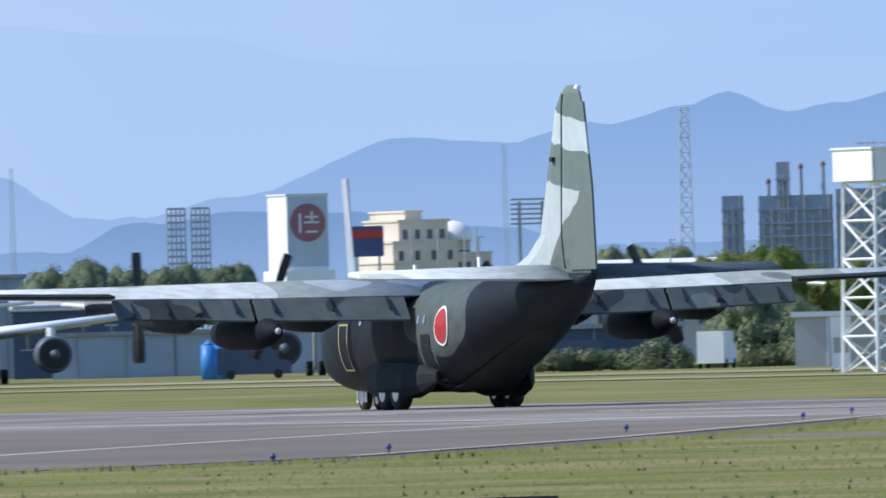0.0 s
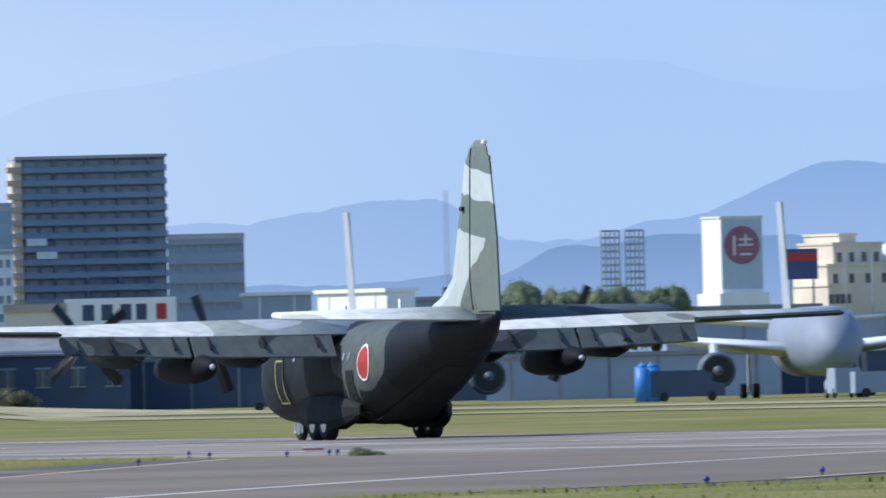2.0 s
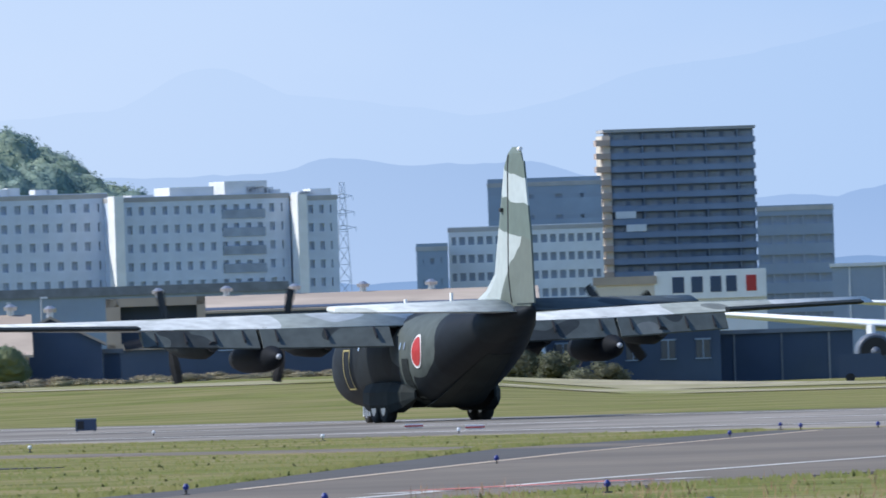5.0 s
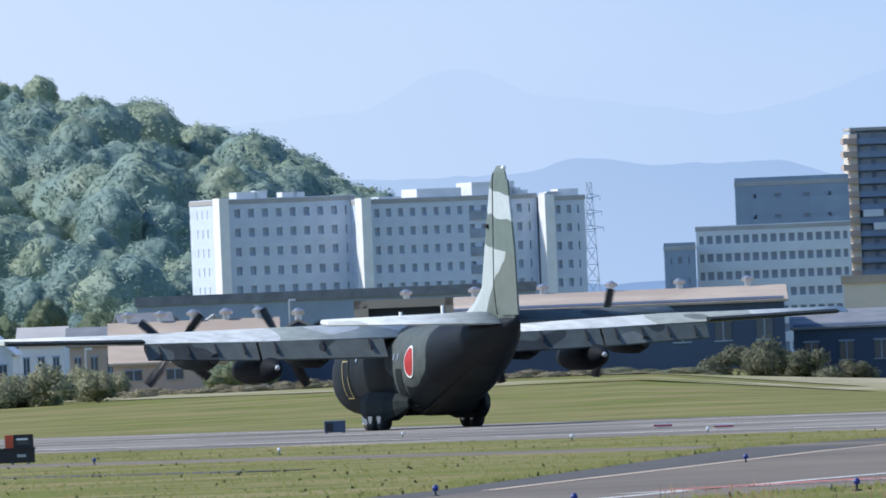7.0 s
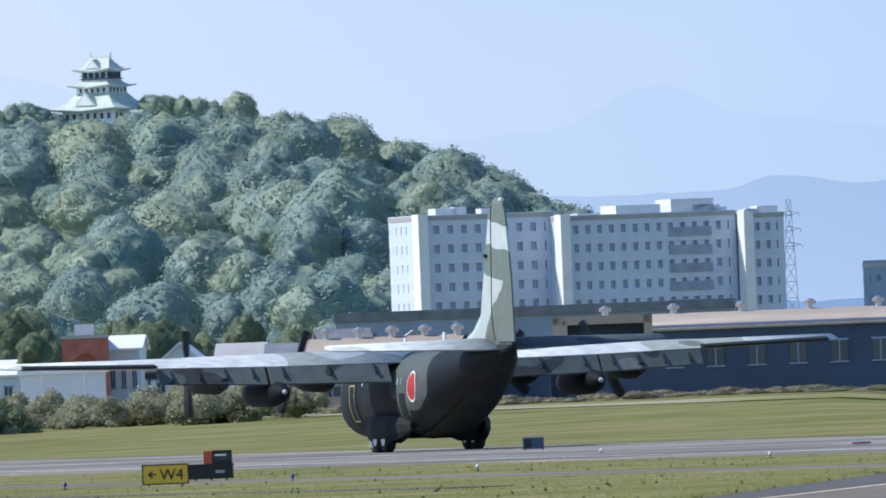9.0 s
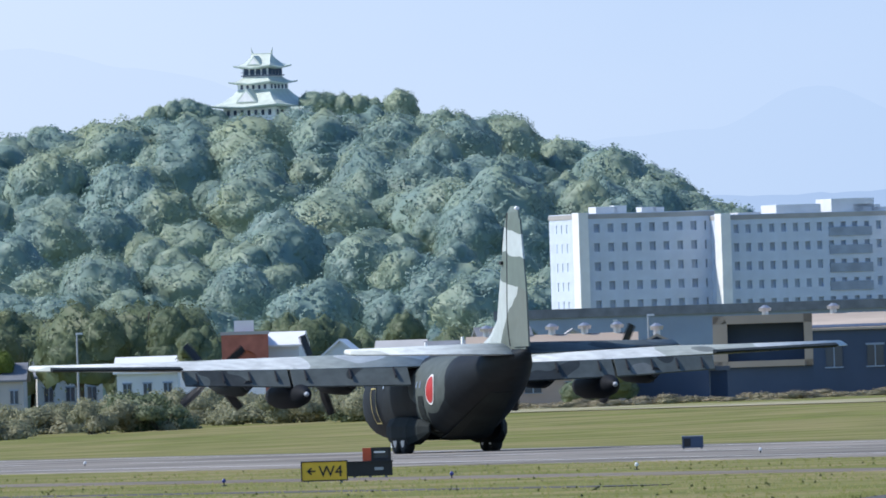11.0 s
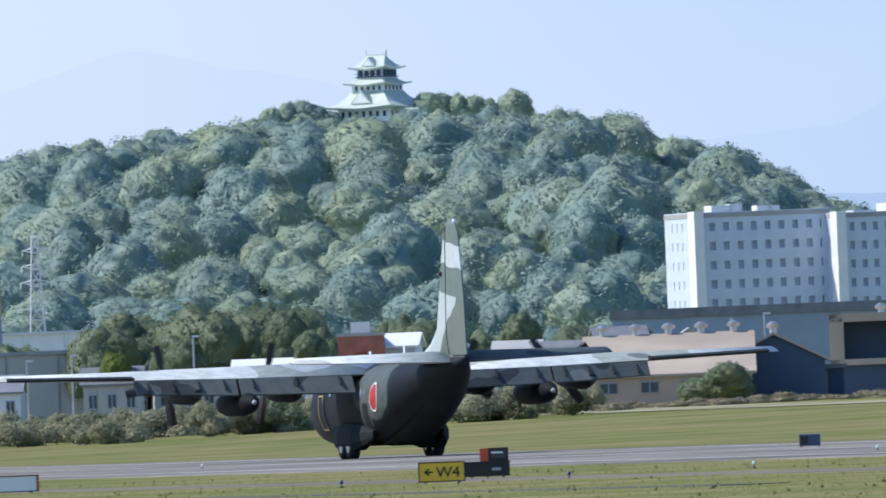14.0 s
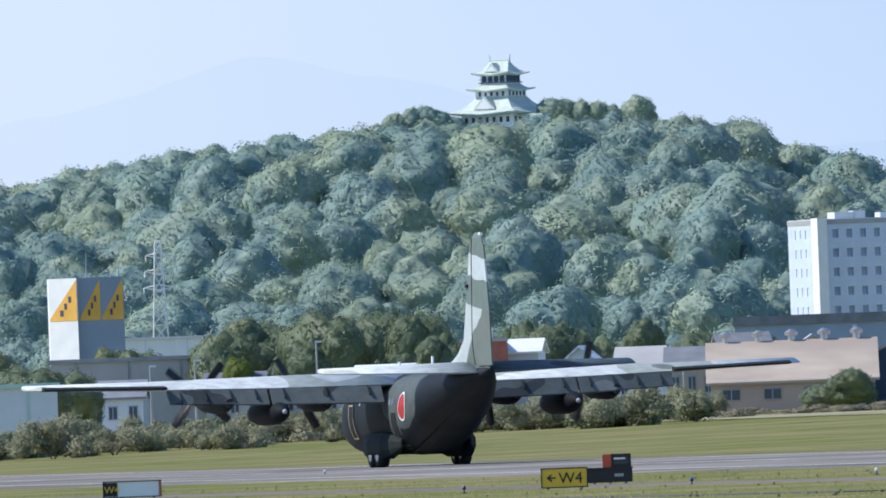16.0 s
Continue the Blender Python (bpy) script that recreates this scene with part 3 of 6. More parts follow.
def forest_crown(seed, leaves=3000, cuts=3):
    """A broadleaf crown of unit radius: a billowing mass and a coat of leaf clumps on it. Returns corners and the way they face."""
    rng = np.random.default_rng(seed)
    shift = Vector(rng.uniform(-40, 40, 3))

    def reach(d):
        v = Vector(d)
        return 0.8 + 0.36 * abs(noise.noise(v * 1.5 + shift)) + 0.17 * abs(noise.noise(v * 3.8 + shift)) + 0.06 * noise.noise(v * 9 + shift)

    def surface(d):
        """Point and outward direction of the billowing mass."""
        d = Vector(d).normalized()
        u = d.orthogonal().normalized()
        w = d.cross(u)
        p = d * reach(d)
        q, r = (d + u * 0.05).normalized(), (d + w * 0.05).normalized()
        n = (q * reach(q) - p).cross(r * reach(r) - p)
        return p, ((n if n.dot(d) > 0 else -n).normalized() + d * 0.45).normalized()

    bm = bmesh.new()
    bmesh.ops.create_icosphere(bm, subdivisions=cuts, radius=1)
    pts, facing = [], []
    for v in bm.verts:
        p, n = surface(v.co)
        v.co, v.normal = p * (0.97 if cuts > 2 else 0.8), n
    for f in bm.faces:
        if f.calc_center_median().z > -0.4:
            for v in f.verts:
                pts.append(v.co[:])
                facing.append(v.normal[:])
    bm.free()
    d = rng.normal(size=(leaves, 3))
    d[:, 2] = np.abs(d[:, 2]) - 0.3
    for row in d:
        p, n = surface(row)
        u = n.cross(Vector(rng.normal(size=3))).normalized()
        w = n.cross(u) + n * rng.normal() * (0.12 if cuts > 2 else 0.6)
        k = rng.uniform(0.02, 0.04) if cuts > 2 else rng.uniform(0.07, 0.14)
        p = p * (rng.uniform(0.985, 1.03) if cuts > 2 else rng.uniform(0.85, 1.25))
        for c in (p + u * k, p - u * k * 0.5 + w * k * 0.86, p - u * k * 0.5 - w * k * 0.86):
            pts.append(c[:])
            facing.append(n[:])
    return np.array(pts) + np.array((0, 0, 0.35)), np.array(facing)


CROWNS = [forest_crown(40 + i) for i in range(8)]
CLUMPS = [forest_crown(80 + i, 420, 2) for i in range(6)]


def build_hill():
    bs, ds = [-150 + 2.5 * i for i in range(65)], [3650 + 50 * i for i in range(24)]
    verts = [(*spot(b, d), hill_height(b, d) - 0.5) for d in ds for b in bs]
    w = len(bs)
    faces = [(j * w + i, j * w + i + 1, (j + 1) * w + i + 1, (j + 1) * w + i) for j in range(len(ds) - 1) for i in range(w - 1)]
    me = bpy.data.meshes.new("hill")
    me.from_pydata(verts, [], faces)
    me.materials.append(M["leaf_hill_haze"])
    tagged(new("hill", me), "steep wooded hill rising behind the town", "hill", kind="structure")
    rng = np.random.default_rng(5)
    chunks, ways = [], []

    def plant(x, y, z, r, tall):
        a = rng.uniform(0, 2 * math.pi)
        rot = np.array(((math.cos(a), -math.sin(a), 0), (math.sin(a), math.cos(a), 0), (0, 0, 1)))
        pts, facing = CROWNS[rng.integers(8)]
        stretch = rng.uniform(0.85, 1.3)
        chunks.append(pts * np.array((stretch, 1 / stretch, 1)) @ rot.T * np.array((r, r, r * tall)) + np.array((x, y, z)))
        ways.append(facing @ rot.T)

    for i in range(19):
        d = 3660 + 43 * i
        b = -73 + rng.uniform(0, 2)
        while b < -17:
            k = max(0, (d - 3690) / 750)
            r = rng.choice((3.4, 4.6, 5.6, 6.6, 7.8, 9.2)) * rng.uniform(0.9, 1.1) + 1.2 * (1 - k)
            dd = d + rng.uniform(-25, 25)
            x, y = spot(b, dd)
            z = hill_height(b, dd) + 2.2 * noise.noise((x * 0.035, y * 0.02, 7))
            tall = rng.uniform(0.85, 1.15)
            if dd > 4380:
                r = rng.uniform(4.2, 6.4)
            # treetops of the crest stay at its skyline
            z = min(z, rise(hill_crest(b), dd) - 1.25 * r * tall)
            if not (abs(b + 42.6) < 3.2 and dd > 4400):
                plant(x, y, z, r, tall)
            b += r * 1.15 / dd * 1000 * rng.uniform(0.8, 1.2)
    # wood on the castle terrace: bearing, elevation of the top, radius
    for b, e, r in ((-49.0, 14.5, 3.2), (-48.1, 15.0, 3.4), (-47.3, 15.2, 3.2), (-46.6, 15.3, 3.4), (-45.8, 15.0, 3.0), (-40.4, 15.45, 3.4), (-39.7, 15.4, 3.2), (-38.9, 15.25, 3.4),
                    (-38.1, 15.2, 3.2), (-37.5, 15.0, 2.8), (-36.1, 15.4, 5.2), (-45.2, 14.7, 2.6), (-57.0, 13.8, 4.0), (-53.6, 14.15, 4.0), (-51.2, 14.25, 4.0)):
        plant(*spot(b, 4445), rise(e, 4445) - 1.25 * r, r, 1.0)
    tagged(new("hill_forest", cloud_mesh("hill_forest", np.concatenate(chunks), M["leaf_hill_haze"], np.concatenate(ways))),
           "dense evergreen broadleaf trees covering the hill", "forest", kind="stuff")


build_hill()


# ---- the rolling transport aircraft ----
HEADING = math.degrees(math.atan(SLANT))
START = (34.6, 754.2)
ROLLOUT = [(0.0, 0.0), (0.5, 16.9), (1.0, 32.9), (1.5, 48.4), (2.0, 62.3), (2.5, 76.6), (3.0, 89.8), (3.5, 102.4), (4.0, 115.0), (6.5, 171.7), (7.0, 181.2), (7.5, 190.5), (8.0, 199.5), (8.5, 207.9), (9.0, 216.0), (11.5, 248.5), (12.0, 254.4), (12.5, 260.4), (13.0, 266.1), (13.5, 271.5), (14.0, 277.4), (14.5, 282.7), (15.0, 287.8), (15.5, 292.8), (16.0, 297.4)]


def section(y, w, z0, z1, n=28, p=2.25):
    c, h = (z0 + z1) / 2, (z1 - z0) / 2
    pts = []
    for i in range(n):
        a = 2 * math.pi * i / n
        ca, sa = math.cos(a), math.sin(a)
        pts.append((w * math.copysign(abs(ca) ** (2 / p), ca), y, c + h * math.copysign(abs(sa) ** (2 / p), sa)))
    return pts


def aerofoil(x, y_le, chord, z, thick, droop=0.055, n=13):
    """A closed wing section in the y, z plane at span position x, nose towards +y."""
    up, low = [], []
    for i in range(n):
        s = (1 - math.cos(math.pi * i / (n - 1))) / 2
        t = 5 * thick * (0.2969 * math.sqrt(s) - 0.126 * s - 0.3516 * s * s + 0.2843 * s ** 3 - 0.1015 * s ** 4)
        zc = z + droop * chord * (0.5 - s)
        up.append((x, y_le - s * chord, zc + 1.3 * t * chord))
        low.append((x, y_le - s * chord, zc - 0.7 * t * chord))
    return up + low[-2:0:-1]


def blade_mesh():
    bm = bmesh.new()
    rings = []
    for r, c, tw in ((0.25, 0.12, 60), (0.6, 0.34, 48), (1.2, 0.5, 34), (1.8, 0.48, 24), (2.06, 0.42, 20)):
        a = radians(tw)
        rings.append([(u * c / 2 * math.cos(a) - v * 0.03 * math.sin(a), u * c / 2 * math.sin(a) + v * 0.03 * math.cos(a), r)
                      for u, v in ((-1, 0), (0, 1), (1, 0), (0, -1))])
    loft(bm, rings)
    return finish("blade", bm, M["black"])


def build_transport():
    root = thing("transport_aircraft", "four-engined camouflaged military transport rolling along the runway", "aircraft")
    bm = bmesh.new()
    loft(bm, [section(*s) for s in (
        (12.1, 0.12, 1.85, 2.15), (11.9, 0.5, 1.5, 2.45), (11.3, 1.05, 1.1, 2.95), (10.4, 1.5, 0.85, 3.5), (9.4, 1.85, 0.72, 4.25),
        (8.2, 2.05, 0.66, 4.65), (6.5, 2.12, 0.64, 4.78), (2.0, 2.15, 0.64, 4.8), (-3.4, 2.15, 0.64, 4.8), (-5.0, 2.13, 0.82, 4.82),
        (-7.0, 2.05, 1.35, 4.85), (-9.5, 1.85, 2.1, 4.88), (-12.0, 1.45, 2.85, 4.9), (-14.5, 0.95, 3.6, 4.9), (-16.4, 0.45, 4.25, 4.9), (-17.4, 0.16, 4.62, 4.86))])
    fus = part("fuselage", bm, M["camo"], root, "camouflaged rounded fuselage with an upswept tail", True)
    # underside of the tail: ramp and beaver tail, coloured dark for their shade
    bm = bmesh.new()
    loft(bm, [[(-w, y, z), (-w * 0.5, y, z - 0.06), (w * 0.5, y, z - 0.06), (w, y, z), (w * 0.9, y, z + 0.12), (-w * 0.9, y, z + 0.12)]
              for y, w, z in ((-3.6, 1.2, 0.67), (-5.0, 1.15, 0.85), (-7.0, 1.0, 1.4), (-9.5, 0.8, 2.16), (-12, 0.55, 2.9))])
    part("cargo_ramp", bm, M["dark_camo"], root, "closed rear cargo ramp, its shade put in as dark colour")
    # wing in three pieces along the span
    span = [(-20.2, 1.75, 2.3, 4.66, 0.12), (-14, 2.35, 3.35, 4.5, 0.14), (-8.0, 2.75, 4.3, 4.4, 0.16), (0, 2.85, 4.9, 4.36, 0.17),
            (8.0, 2.75, 4.3, 4.4, 0.16), (14, 2.35, 3.35, 4.5, 0.14), (20.2, 1.75, 2.3, 4.66, 0.12)]
    for name, rows in (("wing", span[:4]), ("wing", span[3:])):
        bm = bmesh.new()
        loft(bm, [aerofoil(x, y, c, z, t) for x, y, c, z, t in rows])
        part(name, bm, M["wing_camo"], root, "long straight camouflaged wing", True)
    # lowered flaps, trailing edges and their tracks
    for s in (-1, 1):
        for x0, x1, c0, c1 in ((2.3, 8.0, 1.35, 1.3), (8.15, 13.2, 1.3, 1.05)):
            bm = bmesh.new()
            rings = []
            for x, c in ((x0, c0), (x1, c1)):
                y = -1.95 + (x - 2.3) * 0.092
                z = 4.12 + (x - 2.3) * 0.012
                rings.append([(s * x, y + 0.1, z + 0.02), (s * x, y - 0.25, z + 0.1), (s * x, y - c * 0.74, z - c * 0.55),
                              (s * x, y - c * 0.7, z - c * 0.6), (s * x, y, z - 0.18)])
            loft(bm, rings)
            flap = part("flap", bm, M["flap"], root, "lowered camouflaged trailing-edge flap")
            # black strip added for the shadow under the wing's trailing edge
            bm = bmesh.new()
            loft(bm, [[(s * x, -1.9 + (x - 2.3) * 0.092 - a, 4.2 + (x - 2.3) * 0.012 + c) for a, c in ((0, 0.0), (0.28, 0.0), (0.28, -0.09), (0, -0.09))] for x in (x0, x1)])
            part("flap_slot_shade", bm, M["black"], root, "black strip standing for shade above the flap")
            n = 3 if x0 < 5 else 4
            for k in range(n):
                x = x0 + (x1 - x0) * (0.12 + 0.76 * k / (n - 1))
                y = -1.95 + (x - 2.3) * 0.092
                bm = bmesh.new()
                loft(bm, [[(s * x + w, y - 0.3 - q * 0.52, 4.24 - q * 0.42 + v) for w, v in ((-0.035, 0.03), (0.035, 0.03), (0.035, -0.1), (-0.035, -0.1))] for q in (0.0, 1.0)])
                part("flap_track", bm, M["black"], flap)
        bm = bmesh.new()
        loft(bm, [[(s * x, y, z), (s * x, y - c, z - 0.1), (s * x, y - c, z - 0.16), (s * x, y, z - 0.22)]
                  for x, y, c, z in ((13.3, -0.95, 0.75, 4.6), (19.6, -0.5, 0.55, 4.75))])
        part("aileron", bm, M["dark_camo"], root)
    # tail surfaces
    bm = bmesh.new()
    def fin_ring(z, y0, y1, t):
        c = y0 - y1
        return [(0, y0, z), (t, y0 - 0.3 * c, z), (t * 0.9, y0 - 0.6 * c, z), (0.03, y1, z), (-0.03, y1, z), (-t * 0.9, y0 - 0.6 * c, z), (-t, y0 - 0.3 * c, z)]
    loft(bm, [fin_ring(4.6, -6.5, -17.2, 0.4), fin_ring(5.05, -7.8, -17.3, 0.4), fin_ring(5.6, -10.0, -17.4, 0.4), fin_ring(6.3, -11.5, -17.4, 0.38), fin_ring(10.9, -13.6, -16.8, 0.23),
              fin_ring(11.45, -14.3, -16.5, 0.17), fin_ring(11.72, -15.0, -16.1, 0.06)])
    fin = part("fin", bm, M["fin_camo"], root, "tall camouflaged fin with a rounded tip")
    bm = bmesh.new()
    loft(bm, [[(0.24, -15.6, z), (0.04, y, z), (-0.04, y, z), (-0.24, -15.6 + (z - 5) * 0.02, z)] for z, y in ((5.0, -17.9), (8.0, -17.65), (11.1, -16.9))])
    part("rudder", bm, M["fin_camo"], root, "camouflaged rudder")
    bm = bmesh.new()
    loft(bm, [[(-w, -14.93, z), (w, -14.93, z), (w, -15.05, z), (-w, -15.05, z)]
              for z, w in ((5.05, 0.25), (5.6, 0.315), (6.3, 0.36), (10.9, 0.242), (11.4, 0.205))])
    part("hinge_gap", bm, M["black"], fin, "dark hinge line of the rudder")
    bm = bmesh.new()
    rod(bm, (0, -16.1, 11.62), (0, -16.4, 11.62), 0.1, 0.09, 10)
    part("tail_light", bm, M["white"], fin, "small white light at the fin tip")
    part("fin_light", boxes((-0.42, -0.2, -14.3, -14.0, 8.95, 9.12)), M["black"], fin)
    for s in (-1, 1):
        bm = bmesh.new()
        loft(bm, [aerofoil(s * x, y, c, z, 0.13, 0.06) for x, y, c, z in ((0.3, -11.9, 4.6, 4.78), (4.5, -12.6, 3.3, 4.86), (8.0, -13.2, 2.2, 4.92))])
        # left tailplane pale as sunlit, right one darker for the fin's shadow
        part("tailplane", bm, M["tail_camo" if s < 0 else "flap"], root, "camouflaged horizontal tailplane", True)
    # engines
    blade = blade_mesh()
    props = []
    for x, z in ((-10.15, 4.1), (-4.95, 4.02), (4.95, 4.02), (10.15, 4.1)):
        bm = bmesh.new()
        spindle(bm, [(5.5, 0.42, z - 0.02), (5.2, 0.6, z - 0.1), (3.6, 0.7, z - 0.25), (1.5, 0.68, z - 0.35), (-0.2, 0.55, z - 0.5), (-1.3, 0.36, z - 0.52), (-1.8, 0.28, z - 0.5)], 14, 0.85, 1.0)
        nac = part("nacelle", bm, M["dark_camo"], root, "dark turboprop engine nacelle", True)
        nac.location.x = x
        bm = bmesh.new()
        spindle(bm, [(-1.75, 0.25, z - 0.5), (-2.0, 0.23, z - 0.5)], 12)
        part("exhaust", bm, M["black"], nac)
        prop = part("propeller", (lambda b: (spindle(b, [(0.55, 0.02, 0), (0.35, 0.25, 0), (0, 0.36, 0), (-0.25, 0.38, 0)], 12), b)[1])(bmesh.new()),
                    M["black"], root, "spinning four-bladed dark propeller", True)
        prop.location = (x, 5.75, z - 0.02)
        for k in range(4):
            bl = part("blade", blade, None, prop)
            bl.rotation_euler = (0, radians(90 * k), 0)
        props.append((prop, x, z))
    # underwing tanks
    for x in (-7.68, 7.68):
        bm = bmesh.new()
        spindle(bm, [(4.1, 0.05, 3.02), (3.9, 0.22, 3.02), (3.2, 0.48, 3.02), (2.0, 0.62, 3.02), (-1.2, 0.62, 3.02), (-2.6, 0.5, 3.04), (-3.4, 0.28, 3.06), (-3.8, 0.06, 3.08)], 20)
        tank = part("fuel_tank", bm, M["tank"], root, "dark grey underwing fuel tank", True)
        tank.location.x = x
        part("pylon", boxes((-0.12, 0.12, -1.4, 2.2, 3.5, 4.35)), M["dark_camo"], tank)
        bm = bmesh.new()
        spindle(bm, [(-3.68, 0.13, 3.07), (-3.87, 0.06, 3.08)], 10)
        part("tail_cap", bm, M["steel"], tank, "grey metal tail cap")
    # undercarriage
    wheels = []
    for s in (-1, 1):
        bm = bmesh.new()
        loft(bm, [[(s * (1.75 + a * w), y, zc + b * h) for a, b in ((0, 1), (0.7, 0.9), (1, 0.3), (1, -0.5), (0.8, -1), (0, -1))]
                  for y, w, zc, h in ((3.6, 0.1, 1.3, 0.2), (2.6, 0.55, 1.2, 0.55), (0.8, 0.74, 1.15, 0.7), (-2.2, 0.74, 1.15, 0.7), (-3.6, 0.5, 1.2, 0.5), (-4.4, 0.1, 1.25, 0.2))])
        # dark colour here imitates the wing's shadow on the fairing
        part("gear_fairing", bm, M["dark_camo"], root, "bulged main-gear fairing, darkened for the wing's shade")
        for y in (0.35, -1.25):
            wheels.append((rolling_wheel(root, 0.71, 0.5), s * 2.18, y, 0.71))
            part("gear_leg", boxes((s * 2.18 - 0.1, s * 2.18 + 0.1, y - 0.1, y + 0.1, 0.6, 1.4)), M["metal"], root)
        wheels.append((rolling_wheel(root, 0.5, 0.3), s * 0.3, 9.0, 0.5))
        part("gear_door", boxes((s * 0.42, s * 0.45, 8.4, 9.6, 0.32, 0.75)), M["white"], root, "white nose-gear door")
    part("nose_leg", boxes((-0.09, 0.09, 8.9, 9.1, 0.5, 1.2)), M["white"], root, "white nose-gear leg")
    # markings and openings on the flanks
    for s in (-1, 1):
        for nm, r, off, mt in (("roundel_border", 0.74, 0.015, "white"), ("roundel", 0.64, 0.03, "red")):
            bm = bmesh.new()
            ring = [bm.verts.new((0, 0, 0))]
            y0, z0 = -5.9, 3.1
            pts = []
            for i in range(32):
                a = 2 * math.pi * i / 32
                pts.append((y0 + r * math.cos(a), z0 + r * math.sin(a)))
            bm.verts.remove(ring[0])
            vs = [bm.verts.new((s * (flank(y, z) + off), y, z)) for y, z in pts]
            c = bm.verts.new((s * (flank(y0, z0) + off), y0, z0))
            for i in range(32):
                bm.faces.new((vs[i], vs[(i + 1) % 32], c))
            part(nm, bm, M[mt], fus, "red disc marking" if nm == "roundel" else "white ring round the red disc")
        bm = bmesh.new()
        for y0, y1, z0, z1 in ((6.32, 6.4, 1.5, 3.2), (5.3, 5.38, 1.5, 3.2), (5.3, 6.4, 3.2, 3.26), (5.3, 6.4, 1.5, 1.56)):
            skin(bm, s, y0, y1, z0, z1, 0.015)
        part("door_outline", bm, M["old_yellow"], fus, "thin yellow rescue outline")
        for y in (-3.9, -3.2, 3.8):
            bm = bmesh.new()
            vs = [bm.verts.new((s * (flank(y + a, 3.35 + b) + 0.015), y + a, 3.35 + b)) for a, b in ((-0.12, -0.15), (0.12, -0.15), (0.12, 0.15), (-0.12, 0.15))]
            bm.faces.new(vs)
            part("window", bm, M["ltglass"], fus, "small round-cornered cabin window")
        bm = bmesh.new()
        skin(bm, s, -4.6, -3.6, 0.95, 2.8, 0.012)
        part("paratroop_door", bm, M["dark_camo"], fus, "dark closed side door")
    bm = bmesh.new()
    for i in range(6):
        x = -1.3 + 0.52 * i
        vs = [bm.verts.new(p) for p in ((x - 0.22, 10.0, 3.55), (x + 0.22, 10.0, 3.55), (x + 0.2, 9.55, 4.1), (x - 0.2, 9.55, 4.1))]
        bm.faces.new(vs)
    part("cockpit_glazing", bm, M["glass"], fus, "dark cockpit windows")
    for y, h in ((3.5, 0.55), (1.2, 0.35), (-4.2, 0.75)):
        part("aerial", boxes((-0.04, 0.04, y - 0.2, y + 0.1, 4.75, 4.85 + h)), M["white"], fus, "white blade aerial")
    return root, props, wheels


FLANK = [(12.1, 0.12, 2.0, 0.15), (9.4, 1.85, 2.49, 1.77), (6.5, 2.12, 2.71, 2.07), (2.0, 2.15, 2.72, 2.08), (-3.4, 2.15, 2.72, 2.08), (-5.0, 2.13, 2.82, 2.0),
         (-7.0, 2.05, 3.1, 1.75), (-9.5, 1.85, 3.49, 1.39), (-12.0, 1.5, 3.88, 1.03)]


def flank(y, z):
    """Half width of the fuselage at y, z."""
    for (ya, wa, ca, ha), (yb, wb, cb, hb) in zip(FLANK, FLANK[1:]):
        if yb <= y <= ya:
            t = (ya - y) / (ya - yb)
            w, c, h = wa + t * (wb - wa), ca + t * (cb - ca), ha + t * (hb - ha)
            return w * (1 - min(0.99, abs((z - c) / h)) ** 2.25) ** (1 / 2.25) + 0.01
    return 2.15


def skin(bm, s, y0, y1, z0, z1, off, n=8):
    """A patch that follows the fuselage skin on one side."""
    rows = [[bm.verts.new((s * (flank(y, z0 + (z1 - z0) * k / n) + off), y, z0 + (z1 - z0) * k / n)) for y in (y0, y1)] for k in range(n + 1)]
    for a, b in zip(rows, rows[1:]):
        bm.faces.new((a[0], a[1], b[1], b[0]))


def rolling_wheel(root, r, w):
    bm = bmesh.new()
    n = 24
    loft(bm, [[(x, rr * math.cos(2 * math.pi * i / n), rr * math.sin(2 * math.pi * i / n)) for i in range(n)]
              for x, rr in ((-w / 2, r * 0.62), (-w / 2, r * 0.86), (-w * 0.36, r * 0.97), (0, r), (w * 0.36, r * 0.97), (w / 2, r * 0.86), (w / 2, r * 0.62))])
    wh = part("wheel", bm, M["tyre"], root, "black aircraft tyre", True)
    bm = bmesh.new()
    for k in range(5):
        a = 2 * math.pi * k / 5
        rod(bm, (-w * 0.51, 0, 0), (-w * 0.5, 0, 0), r * 0.5, r * 0.55, 10) if k == 0 else None
        rod(bm, (-w * 0.53, 0.3 * r * math.cos(a), 0.3 * r * math.sin(a)), (w * 0.53, 0.3 * r * math.cos(a), 0.3 * r * math.sin(a)), r * 0.09, None, 6)
    part("rim", bm, M["metal"], wh, "pale metal wheel rim")
    return wh


transport, propellers, gear_wheels = build_transport()


def travelled(t):
    for (a, u), (b, v) in zip(ROLLOUT, ROLLOUT[1:]):
        if a <= t <= b:
            return u + (v - u) * (t - a) / (b - a)
    return ROLLOUT[-1][1]


def motions():
    k = math.hypot(SLANT, 1)
    rows = [(t, pose(START[0] - SLANT / k * s, START[1] + s / k, 0, 0, 0, HEADING - 1)) for t, s in ROLLOUT]
    walk(transport, rows)
    for i, (prop, x, z) in enumerate(propellers):
        walk(prop, [(n / 10, pose(x, 5.75, z - 0.02, 0, 52 * n + 21 * i, 0)) for n in range(161)])
    for wheel, x, y, r in gear_wheels:
        turn, rows, last = 0.0, [], 0.0
        for n in range(481):
            s = travelled(n / 30)
            turn -= min(75, math.degrees((s - last) / r))
            last = s
            rows.append((n / 30, pose(x, y, r, turn, 0, 0)))
        walk(wheel, rows)


